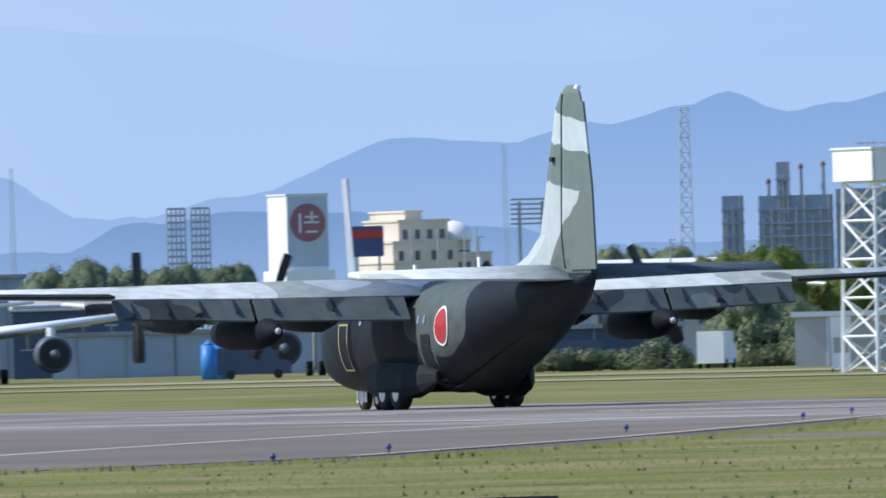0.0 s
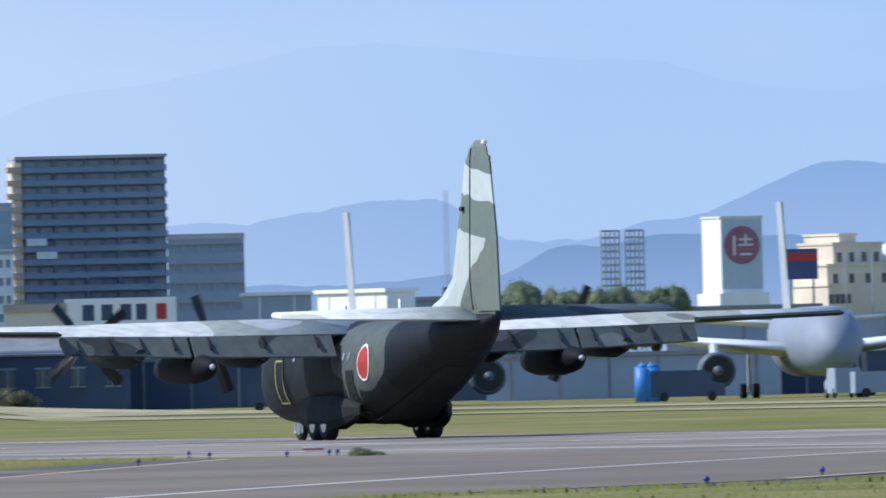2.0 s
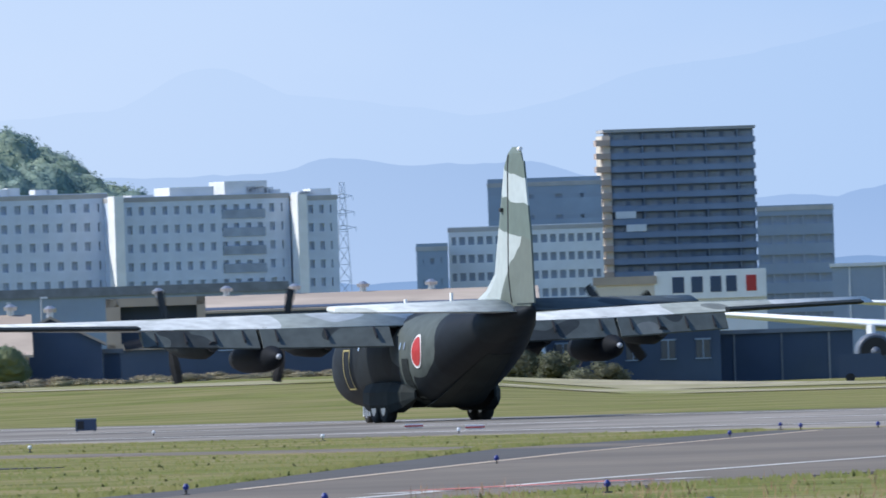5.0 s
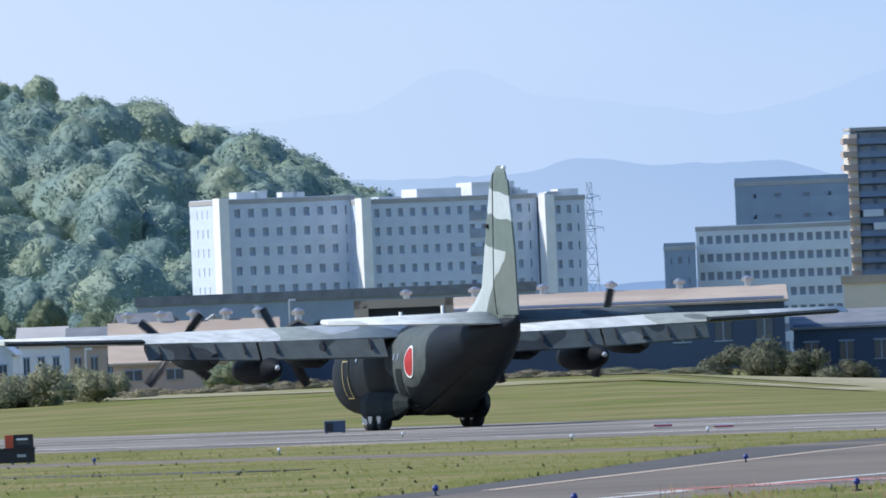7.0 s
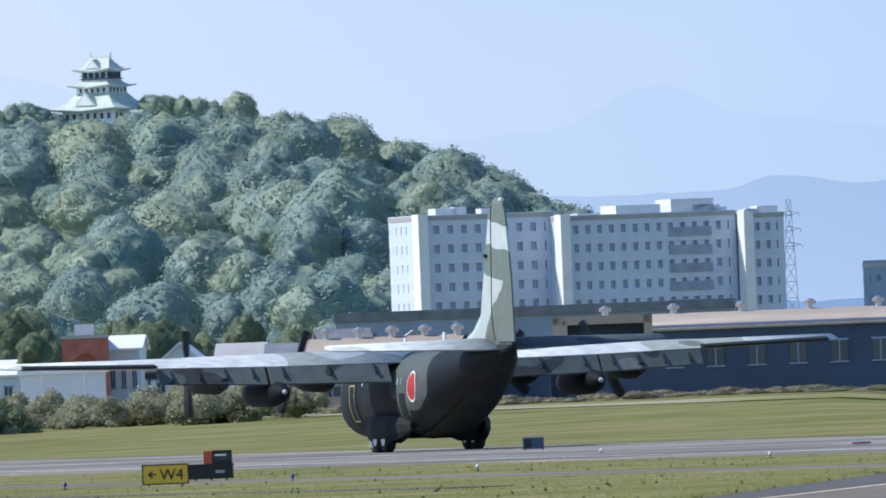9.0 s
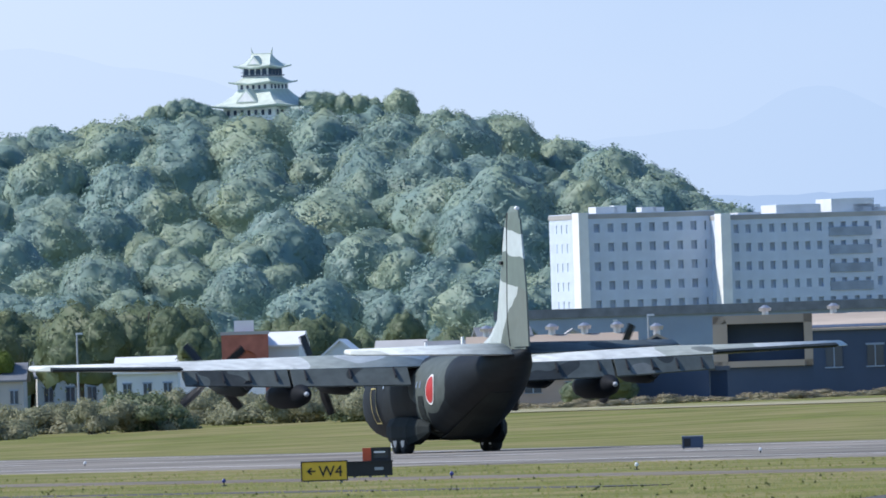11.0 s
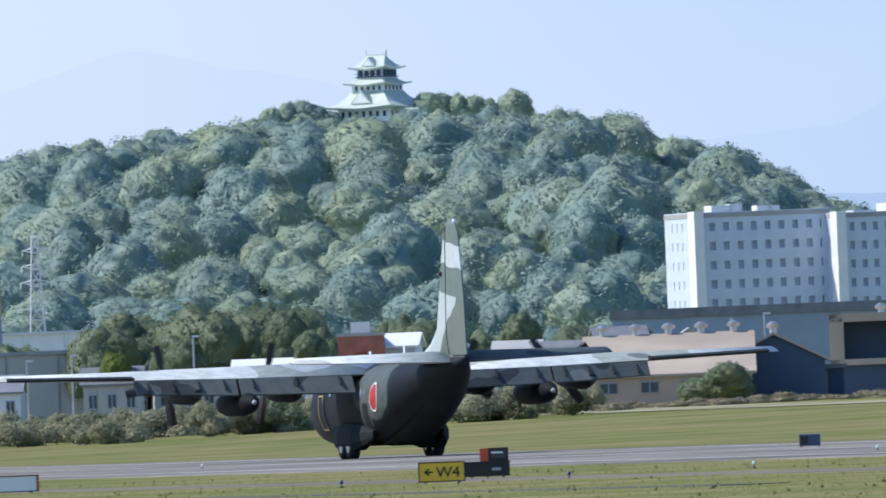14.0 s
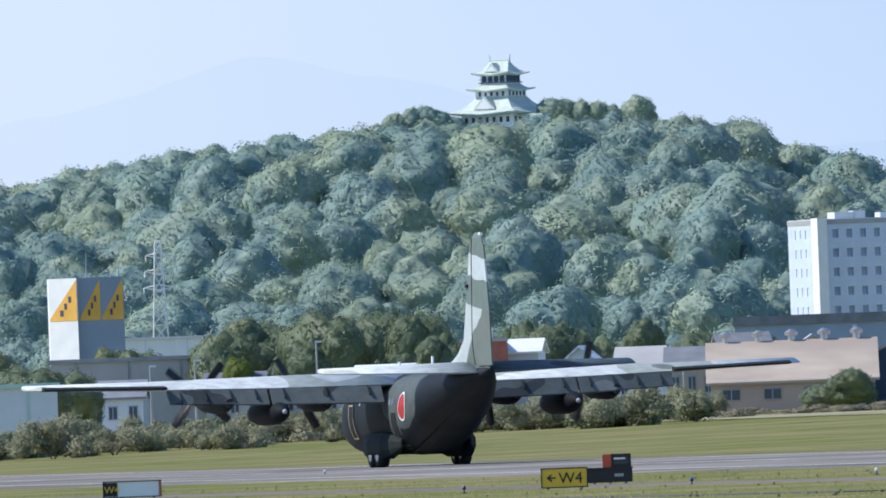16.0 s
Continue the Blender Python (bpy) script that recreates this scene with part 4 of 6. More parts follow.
# ---- buildings ----
def stand(b, d, turn=0.0, z=0.0):
    """Pose of a thing on bearing b, d metres off, its front towards the viewer, turned by some degrees."""
    x, y = spot(b, d)
    return pose(x, y, z, 0, 0, -math.degrees(b / 1000) + turn)


def rest(b, d, turn=0.0):
    """The same, resting on the ground as it swells there."""
    return stand(b, d, turn, ground_height(*spot(b, d)))


def width(b0, b1, d):
    return (b1 - b0) * d / 1000


def facade_grid(w, h0, h1, cols, rows, pier, sill, y0, y1, mat, parent):
    """Spandrels and piers, each a part, that leave a grid of openings between heights h0 and h1."""
    cw, rh = w / cols, (h1 - h0) / rows
    bar = finish("spandrel", boxes((-w / 2, w / 2, y0, y1, -sill / 2, sill / 2)), M[mat])
    post = finish("pier", boxes((-pier / 2, pier / 2, y0 + 0.02, y1, h0, h1)), M[mat])
    for j in range(rows + 1):
        part("spandrel", bar, None, parent).location.z = h0 + j * rh
    for i in range(cols + 1):
        part("pier", post, None, parent).location.x = max(-w / 2 + pier / 2, min(w / 2 - pier / 2, -w / 2 + i * cw))


def block(name, label, b0, b1, top, d, depth, wall, cols, rows, h0=0.0, pier=0.55, sill=0.5, glass="ltglass", turn=0.0, roof="concrete", clutter=0, seed=1, category="building"):
    """A flat-roofed building: recessed core, a front and a left flank with real openings, panes, roof slab and parapet."""
    d_mid = d
    w, h = width(b0, b1, d) / math.cos(radians(turn)), rise(top, d)
    ob = thing(name, label, category, stand((b0 + b1) / 2, d_mid, turn))
    cw, rh = w / cols, (h - 0.8 - h0) / rows
    part("wall", boxes((-w / 2 + 0.3, w / 2, 0.7, depth, 0, h - 0.3)), M[wall], ob)
    facade_grid(w, h0, h - 0.8, cols, rows, cw * pier, rh * sill, 0, 0.7, wall, ob)
    if h0 > 0.5:
        part("plinth", boxes((-w / 2, w / 2, 0.1, 0.7, 0, h0)), M[wall], ob)
    bm = boxes((-w / 2 - 0.1, w / 2 + 0.1, -0.1, depth + 0.1, h - 0.8, h - 0.25), (-w / 2 - 0.1, w / 2 + 0.1, -0.1, 0.2, h - 0.25, h), (-w / 2 - 0.1, -w / 2 + 0.2, -0.1, depth, h - 0.25, h))
    part("roof", bm, M[roof], ob)
    side = max(2, int(depth / cw))
    fl = part("flank_wall", boxes((-(depth - 0.7) / 2, (depth - 0.7) / 2, 0.15, 0.3, 0, h - 0.8)), M[wall], ob)
    fl.matrix_basis = pose(-w / 2, 0.7 + (depth - 0.7) / 2, 0, 0, 0, -90)
    facade_grid(depth - 0.7, h0, h - 0.8, side, rows, (depth - 0.7) / side * 0.7, rh * sill, 0, 0.14, wall, fl)
    pane = finish("window", boxes((-cw * (1 - pier) / 2, cw * (1 - pier) / 2, 0.5, 0.56, -rh * (1 - sill) / 2, rh * (1 - sill) / 2)), M[glass])
    for i in range(cols):
        for j in range(rows):
            wd = part("window", pane, None, ob)
            wd.location = (-w / 2 + (i + 0.5) * cw, 0, h0 + (j + 0.5) * rh)
    rng = random.Random(seed)
    for _ in range(clutter):
        x, s = rng.uniform(-w / 2 + 2, w / 2 - 2), rng.uniform(0.8, 2.2)
        part("roof_unit", boxes((x - s, x + s, 2, 2 + 2 * s, h - 0.3, h - 0.3 + rng.uniform(0.7, 1.8))), M["offwhite"], ob)
    return ob


def apartment():
    b0, b1, d = 3.3, 11.0, 4000
    w, h = width(b0, b1, d), rise(11.25, d)
    ob = thing("apartment_tower", "tall apartment tower coloured blue-grey for haze and shade, with stacked balconies and a sunlit stairwell", "apartment building", stand((b0 + b1) / 2, d, 5.0))
    part("wall", boxes((-w / 2 + 2.4, w / 2, 1.8, 16, 0, h - 0.6)), M["hazy_tower_wall"], ob)
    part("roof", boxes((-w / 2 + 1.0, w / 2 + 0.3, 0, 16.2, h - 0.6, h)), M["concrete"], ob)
    # cream stairwell and pink landings colour the side that the sun lights
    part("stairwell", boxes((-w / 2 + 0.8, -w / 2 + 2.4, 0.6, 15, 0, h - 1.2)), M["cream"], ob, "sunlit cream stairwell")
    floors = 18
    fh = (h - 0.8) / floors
    slab = finish("balcony", boxes((-w / 2 + 2.4, w / 2 + 0.2, 0, 1.8, -0.12, 0.12), (-w / 2 + 2.4, w / 2 + 0.2, 0, 0.14, 0.12, 1.05)), M["hazy_tower_wall"])
    ledge = finish("landing", boxes((-w / 2 - 0.5, -w / 2 + 2.3, -0.4, 5, -0.2, 0.95)), M["pink"])
    cols = 9
    cw = (w - 2.6) / cols
    door = finish("window", boxes((-cw * 0.36, cw * 0.36, 1.72, 1.79, 0.1, fh * 0.78)), M["ltglass"])
    fin = finish("divider", boxes((-0.07, 0.07, 0.1, 1.8, 0, fh - 0.12)), M["bluegrey"])
    for k in range(floors):
        part("balcony", slab, None, ob).location.z = k * fh + 0.2
        part("landing", ledge, None, ob, "" if k else "sunlit pink landing").location.z = k * fh + 0.4
        for i in range(cols):
            x = -w / 2 + 2.5 + (i + 0.5) * cw
            part("window", door, None, ob).location = (x, 0, k * fh + 0.3)
            if i % 2:
                part("divider", fin, None, ob).location = (x + cw / 2, 0, k * fh + 0.3)
    part("sign_board", boxes((-w / 2 + 3, -w / 2 + 7.0, -0.2, 0.0, h * 0.63, h * 0.63 + 1.4), (-w / 2 + 5, -w / 2 + 9, -0.2, 0.0, h * 0.575, h * 0.575 + 1.4)), M["offwhite"], ob, "pale blank board on the balconies")


apartment()
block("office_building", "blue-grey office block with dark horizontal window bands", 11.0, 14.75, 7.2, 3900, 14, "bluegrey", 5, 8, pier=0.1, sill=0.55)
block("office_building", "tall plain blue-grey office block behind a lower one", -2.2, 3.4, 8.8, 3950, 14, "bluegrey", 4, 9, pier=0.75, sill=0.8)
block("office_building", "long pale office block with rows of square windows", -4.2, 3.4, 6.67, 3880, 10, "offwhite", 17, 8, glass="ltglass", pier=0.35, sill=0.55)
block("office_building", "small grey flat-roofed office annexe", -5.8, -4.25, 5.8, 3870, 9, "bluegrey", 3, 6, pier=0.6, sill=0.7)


def hospital():
    d = 3600
    for b0, b1, top, cols, dd, lab in ((-27.7, -20.9, 8.95, 10, 3600, "white six-storey hospital wing with square windows"),
                                       (-20.7, -11.95, 8.68, 15, 3606, "white hospital wing with paired windows and dark bays"),
                                       (-11.7, -9.6, 8.5, 4, 3612, "white end wing of the hospital")):
        ob = block("hospital_wing", lab, b0, b1, top, dd, 14, "hospital", cols, 10, glass="haze_glass", pier=0.58, sill=0.55, turn=20, clutter=4, seed=int(cols))
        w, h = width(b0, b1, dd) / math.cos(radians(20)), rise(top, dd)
        # stair tower kept white as sunlit; wing walls carry the blue
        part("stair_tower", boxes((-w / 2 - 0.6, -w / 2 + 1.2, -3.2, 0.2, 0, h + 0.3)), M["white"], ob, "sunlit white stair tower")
        if cols == 15:
            for j in range(6):
                z = h * (0.4 + 0.095 * j)
                part("bay_window", boxes((w * 0.12, w * 0.36, -0.2, 0.3, z, z + 1.6)), M["ltglass"], ob, "dark strip window bay")
            part("roof_storey", boxes((-w * 0.15, w * 0.1, 2, 10, h - 0.3, h + 1.6), (w * 0.16, w * 0.4, 2, 10, h - 0.3, h + 2.4)), M["offwhite"], ob)
    b = thing("hospital_annexe", "long low dark grey annexe roof in front of the hospital", "building", stand(-22, 3400))
    w = width(-28.6, -9, 3400)
    part("wall", boxes((-w / 2, w / 2, 0, 12, 0, rise(3.9, 3400))), M["bluegrey"], b)
    part("roof", boxes((-w / 2 - 0.3, w / 2 + 0.3, -0.4, 12.3, rise(3.9, 3400), rise(4.35, 3400))), M["grey_roof"], b)


hospital()


def signboard_store():
    d = 2600
    ob = thing("store", "low white store with a wide sign band", "shop", stand(8.6, d))
    w, z0, z1 = width(5.9, 11.4, d), rise(2.8, d), rise(4.2, d)
    part("wall", boxes((-w / 2, w / 2, 0.5, 14, 0, z1 - 0.3)), M["offwhite"], ob)
    part("sign_band", boxes((-w / 2, w / 2, 0, 0.5, z0, z1)), M["white"], ob, "white sign band")
    for k, (x0, x1) in enumerate(((-0.34, -0.24), (-0.17, -0.07), (0.0, 0.1), (0.14, 0.24), (0.32, 0.42))):
        bm = boxes((w * x0, w * x1 * 0.98, -0.06, 0, z0 + 0.8, z1 - 0.8))
        part("sign_mark", bm, M["red"] if k > 3 else M["dark_wall"], ob, "plain dark mark on the sign band")
    ob = thing("store", "low cream shed beside the store", "shop", stand(4.4, d))
    w = width(2.9, 5.8, d)
    part("wall", boxes((-w / 2, w / 2, 0, 10, 0, rise(3.6, d))), M["cream"], ob)
    part("roof", boxes((-w / 2 - 0.3, w / 2 + 0.3, -0.3, 10.3, rise(3.6, d), rise(4.0, d))), M["rust_roof"], ob)


signboard_store()


def gable(name, label, b0, b1, eaves, ridge, d, depth, wall, roof, along=True, vents=0, turn=0.0, openings=0, category="house"):
    """A gabled building: ridge across the view (along) or towards the viewer, with eaves that overhang, windows and roof vents."""
    w, h0, h1 = width(b0, b1, d), rise(eaves, d), rise(ridge, d)
    base = ground_height(*spot((b0 + b1) / 2, d))
    h0, h1 = max(1.5, h0 - base), max(2.0, h1 - base)
    ob = thing(name, label, category, rest((b0 + b1) / 2, d, turn))
    o = 0.35
    if along:
        bm = bmesh.new()
        loft(bm, [[(x, 0, 0), (x, depth, 0), (x, depth, h0), (x, depth / 2, h1 - 0.25), (x, 0, h0)] for x in (-w / 2, w / 2)])
        part("wall", bm, M[wall], ob)
        for s in (0, 1):
            bm = bmesh.new()
            ys, ye = (-o, depth / 2) if s == 0 else (depth + o, depth / 2)
            loft(bm, [[(x, ys, h0 - 0.1), (x, ye, h1), (x, ye, h1 - 0.22), (x, ys, h0 - 0.3)] for x in (-w / 2 - o, w / 2 + o)])
            part("roof_slope", bm, M[roof], ob)
    else:
        bm = bmesh.new()
        loft(bm, [[(-w / 2, y, 0), (w / 2, y, 0), (w / 2, y, h0), (0, y, h1 - 0.25), (-w / 2, y, h0)] for y in (0, depth)])
        part("wall", bm, M[wall], ob)
        for s in (-1, 1):
            bm = bmesh.new()
            loft(bm, [[(s * (w / 2 + o), y, h0 - 0.15), (0, y, h1), (0, y, h1 - 0.22), (s * (w / 2 + o), y, h0 - 0.35)] for y in (-o, depth + o)])
            part("roof_slope", bm, M[roof], ob)
    for k in range(vents):
        x = -w / 2 + w * (k + 0.5) / vents
        bm = bmesh.new()
        y = depth / 2 if along else depth * (k + 0.5) / vents
        if not along:
            x = 0
        rod(bm, (x, y, h1 - 0.4), (x, y, h1 + 0.35), 0.28, 0.28, 10)
        rod(bm, (x, y, h1 + 0.35), (x, y, h1 + 0.62), 0.5, 0.55, 10)
        rod(bm, (x, y, h1 + 0.62), (x, y, h1 + 0.85), 0.5, 0.15, 10)
        part("roof_vent", bm, M["metal"], ob, "round metal roof ventilator")
    for k in range(openings):
        x = -w / 2 + w * (k + 0.5) / openings
        ww = min(0.8, w / openings * 0.2)
        win = part("window", boxes((x - ww, x + ww, -0.08, 0.02, h0 * 0.42, h0 * 0.72)), M["glass"], ob)
        part("frame", boxes((x - ww - 0.1, x + ww + 0.1, -0.12, -0.02, h0 * 0.4, h0 * 0.42), (x - ww - 0.1, x + ww + 0.1, -0.12, -0.02, h0 * 0.72, h0 * 0.75), (x - 0.05, x + 0.05, -0.12, -0.02, h0 * 0.42, h0 * 0.72)), M["bluegrey"], win)
    return ob


# ---- far side of the airfield: sheds and hangars ----
gable("hangar", "long dark shed with a weathered tan roof and ventilators", -20.3, 0.0, 3.05, 3.75, 1720, 26, "dark_wall", "rust_roof", vents=6, openings=10, category="hangar")
gable("hangar", "dark shed with a tan roof beside the long one", 0.4, 9, 1.6, 2.4, 1740, 20, "dark_wall", "grey_roof", openings=5, category="hangar")
gable("hangar", "pink rendered shed with a broad tan gable roof", -33.1, -25.0, 1.2, 3.15, 1600, 24, "pink", "rust_roof", vents=5, openings=4, category="hangar")
# dark wall colour stands for shade on the pink shed's gable end
gable("hangar", "gable end of the pink shed, walls coloured dark for shade, tan roof", -26.4, -21.4, 1.7, 3.0, 1610, 24, "dark_wall", "rust_roof", along=False, vents=2, category="hangar")


def blast_shelter():
    d = 1680
    ob = thing("shelter", "open-fronted shelter with a tan concrete frame", "shelter", stand(-18.7, d))
    w, z0, z1 = width(-21.1, -16.2, d), rise(1.2, d), rise(3.75, d)
    bm = boxes((-w / 2, w / 2, 0, 9, z1 - 0.7, z1), (-w / 2, w / 2, 0, 9, z0, z0 + 0.5), (-w / 2, -w / 2 + 1.2, 0, 9, z0, z1), (w / 2 - 0.7, w / 2, 0, 9, z0, z1))
    part("frame", bm, M["rust_roof"], ob, "weathered tan concrete frame")
    part("back_wall", boxes((-w / 2 + 0.5, w / 2 - 0.5, 2.5, 8.8, 0, z1 - 0.3)), M["dark_wall"], ob)
    part("base_wall", boxes((-w / 2, w / 2, 0.4, 8.9, 0, z0)), M["dark_wall"], ob)


blast_shelter()


def plain_shed(name, label, b0, b1, top, d, depth, wall, roof, category="shed", posts=0, turn=0.0):
    ob = thing(name, label, category, rest((b0 + b1) / 2, d, turn))
    w, h = width(b0, b1, d), rise(top, d) - ground_height(*spot((b0 + b1) / 2, d))
    part("wall", boxes((-w / 2, w / 2, 0, depth, 0, h - 0.35)), M[wall], ob)
    part("roof", boxes((-w / 2 - 0.25, w / 2 + 0.25, -0.3, depth + 0.3, h - 0.35, h)), M[roof], ob)
    n = posts or max(2, int(w / 4))
    rib = finish("panel_rib", boxes((-0.08, 0.08, -0.1, 0.0, 0, h - 0.4)), M[roof])
    for i in range(min(n, 24)):
        part("panel_rib", rib, None, ob).location.x = -w / 2 + w * (i + 0.5) / n
    return ob


for row in (("hangar", "long grey-blue hangar wall behind the parked aircraft", 26.5, 41, 0.95, 1760, 20, "bluegrey", "grey_roof"),
            ("hangar", "blue-grey low hangar with ribbed walls", 21.6, 25.2, 3.9, 1920, 20, "bluegrey", "grey_roof"),
            ("hangar", "blue-grey low hangar with ribbed walls", 14.6, 18.0, 4.3, 2100, 20, "bluegrey", "offwhite"),
            ("shed", "low grey shed with ribbed walls", 35.4, 43, 3.1, 2050, 15, "bluegrey", "grey_roof"),
            ("shed", "low grey shed with ribbed walls", 43, 53, 2.6, 2000, 15, "bluegrey", "concrete"),
            ("shed", "low grey workshop behind the apron", 41, 48.5, 0.9, 1780, 15, "dark_wall", "concrete"),
            ("shed", "dark low workshop behind the apron", 48.8, 57.5, 0.7, 1500, 15, "dark_wall", "grey_roof"),
            ("shed", "pale low workshop at the edge of the apron", 63.0, 76, 1.0, 1380, 15, "concrete", "offwhite"),
            ("shed", "low dark shed behind the hedge", 8.5, 15.5, 1.2, 1760, 15, "dark_wall", "grey_roof"),
            ("shed", "low shed with a white roof", -47.4, -43.2, 2.1, 1800, 12, "offwhite", "white"),
            ("shed", "long low brick-red shed with grey roof", -65.5, -57.8, 3.5, 2000, 20, "concrete", "grey_roof"),
            ("shed", "low shed with a pale teal roof", -71, -65.2, 2.4, 1650, 14, "offwhite", "teal"),
            ("shed", "bright white low roof beside the pylon", -61.8, -57.7, 4.45, 2900, 20, "white", "offwhite"),
            ("shed", "low pale shed by the shelter", -24, -20.5, 1.3, 1620, 12, "dark_wall", "grey_roof")):
    plain_shed(*row)
plain_shed("hangar", "bright white square sunlit hangar end", 16.6, 23.4, 4.35, 1880, 3.0, "white", "white", "hangar", turn=-60)
gable("hangar", "long hangar with a white pitched roof", 53.0, 59.2, 3.0, 3.85, 2000, 40, "concrete", "white", openings=5, category="hangar")
gable("shed", "low shed with a pale beige pitched roof", 24.6, 31.5, 2.2, 3.0, 1850, 30, "dark_wall", "concrete", openings=5, category="shed")

rngh = random.Random(4)
for b, e, r, wd, wall, roof, al in ((-39.5, 1.9, 3.25, 3.0, "offwhite", "offwhite", False), (-36.6, 2.3, 3.1, 2.2, "offwhite", "concrete", True), (-34.0, 2.2, 3.0, 2.4, "pink", "grey_roof", True),
                                    (-52.8, 1.9, 2.9, 3.2, "offwhite", "grey_roof", True), (-49.0, 2.0, 2.7, 3.0, "offwhite", "white", True), (-56.5, 1.8, 2.6, 2.8, "concrete", "grey_roof", True),
                                    (-42.3, 3.1, 3.7, 1.6, "offwhite", "white", True), (-31.3, 3.0, 3.6, 2.4, "offwhite", "grey_roof", True), (-46.6, 1.7, 2.3, 2.6, "concrete", "grey_roof", True),
                                    (-62.5, 1.6, 2.4, 3.0, "offwhite", "grey_roof", True), (-28.0, 2.6, 3.4, 2.2, "offwhite", "concrete", False)):
    gable("house", "small house with a %s roof among trees" % roof.replace("_roof", "").replace("offwhite", "pale"), b - wd / 2, b + wd / 2, e, r, 1900 + rngh.uniform(-80, 120), 8, wall, roof, al, openings=3, turn=rngh.uniform(-6, 6))


def red_house():
    d = 1850
    ob = thing("brick_house", "red brick house with an arched gate and white rooftop room", "house", stand(-44.15, d))
    w, h = width(-45.3, -43.0, d), rise(3.6, d)
    bm = bmesh.new()
    n = 10
    arch = [(-1.2 * math.cos(math.pi * i / n), h - 2.6 + 1.2 * math.sin(math.pi * i / n)) for i in range(n + 1)]
    outline = [(-w / 2, 0), (-1.2, 0)] + arch + [(1.2, 0), (w / 2, 0), (w / 2, h), (-w / 2, h)]
    prism(bm, outline, 0, 0.5)
    part("front_wall", bm, M["brick"], ob)
    part("wall", boxes((-w / 2, w / 2, 0.52, 8, 0, h - 0.1)), M["brick"], ob)
    part("rooftop_room", boxes((-w * 0.22, w * 0.2, 1, 4, h - 0.1, h + 1.3)), M["white"], ob, "white rooftop room")
    part("parapet", boxes((-w / 2 - 0.1, w / 2 + 0.1, -0.1, 0.3, h, h + 0.3)), M["concrete"], ob)


red_house()


def sawtooth_block():
    d = 2800
    ob = thing("sawtooth_building", "white windowless building painted with orange triangles", "building", stand(-63.6, d, 2))
    b0, b1, b2 = -65.4, -64.05, -61.75
    h, zt, zb = rise(7.5, d), rise(7.4, d), rise(5.4, d)
    x0, x1, x2 = width(-63.6, b0, d), width(-63.6, b1, d), width(-63.6, b2, d)
    bm = bmesh.new()
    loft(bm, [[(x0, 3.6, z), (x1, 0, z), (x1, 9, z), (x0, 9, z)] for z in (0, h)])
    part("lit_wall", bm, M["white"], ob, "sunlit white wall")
    # front wall blue-grey in place of white: its shade is in the colour
    part("front_wall", boxes((x1, x2, 1.2, 9, 0, h)), M["bluegrey"], ob, "wall coloured grey for its shade")
    lit = math.hypot(x1 - x0, 3.6)
    askew = pose(x0, 3.6, 0, 0, 0, math.degrees(math.atan2(-3.6, x1 - x0)))
    for xa, xb, y, at in ((0.2, lit - 0.1, -0.05, askew), (x1 + 0.4, x1 + 3.2, 1.15, pose(0, 0, 0)), (x1 + 3.4, x2 - 0.1, 1.15, pose(0, 0, 0))):
        bm = bmesh.new()
        prism(bm, [(xa, zb), (xb, zb), (xb, zt), (xa, zb + 0.4)], y, y + 0.05)
        tri = part("painted_triangle", bm, M["orange"], ob, "orange painted triangle")
        tri.matrix_basis = at
        u = (zt - zb) / 6
        for k, (f, g) in enumerate(((0.62, 0.5), (0.46, 0.36), (0.3, 0.2))):
            part("sign_mark", boxes((xb - (xb - xa) * f, xb - (xb - xa) * g, y - 0.04, y, zb + (0.7 + k) * u, zb + (1.6 + k) * u)), M["dark_wall"], tri)
    for x in (x0 + 1, x1 + 1.5, x2 - 0.5):
        bm = bmesh.new()
        rod(bm, (x, 3, h - 0.1), (x, 3, h + 3.4), 0.1, 0.05, 6)
        part("aerial", bm, M["steel"], ob)


sawtooth_block()


def emblem_tower():
    d = 2400
    ob = thing("sign_tower", "white rectangular tower with a round red emblem", "tower", stand(39.2, d, 24))
    w, h = 5.3, rise(7.38, d)
    part("shaft", boxes((-w / 2, w / 2, 0, 5.5, 0, h)), M["white"], ob, "plain white shaft")
    part("coping", boxes((-w / 2 - 0.12, w / 2 + 0.12, -0.12, 5.6, h, h + 0.25)), M["offwhite"], ob)
    z = rise(6.05, d)
    # sheet added over the white shaft; its blue-grey imitates shade
    part("front_panel", boxes((-w / 2 + 0.05, w / 2, -0.06, 0.0, rise(3.9, d), h - 0.1)), M["front_shade"], ob, "thin blue-grey sheet for the shade on the white front")
    bm = bmesh.new()
    n = 36
    loft(bm, [[(2.25 * math.cos(2 * math.pi * i / n), y, z + 2.25 * math.sin(2 * math.pi * i / n)) for i in range(n)] for y in (-0.2, -0.06)])
    em = part("emblem", bm, M["emblem"], ob, "round dark red emblem")
    bm = boxes((-1.2, -0.9, -0.26, -0.2, z - 1.2, z + 1.1), (-0.4, 1.3, -0.26, -0.2, z + 0.55, z + 0.8), (-0.5, 1.4, -0.26, -0.2, z - 0.1, z + 0.15), (0.3, 0.6, -0.26, -0.2, z - 0.1, z + 1.3), (-0.3, 1.2, -0.26, -0.2, z - 1.2, z - 0.95))
    part("emblem_mark", bm, M["offwhite"], em, "pale strokes on the emblem")
    part("base_drum", boxes((-w * 0.6, w * 0.6, -0.6, 6, 0, rise(3.7, d))), M["white"], ob)


emblem_tower()


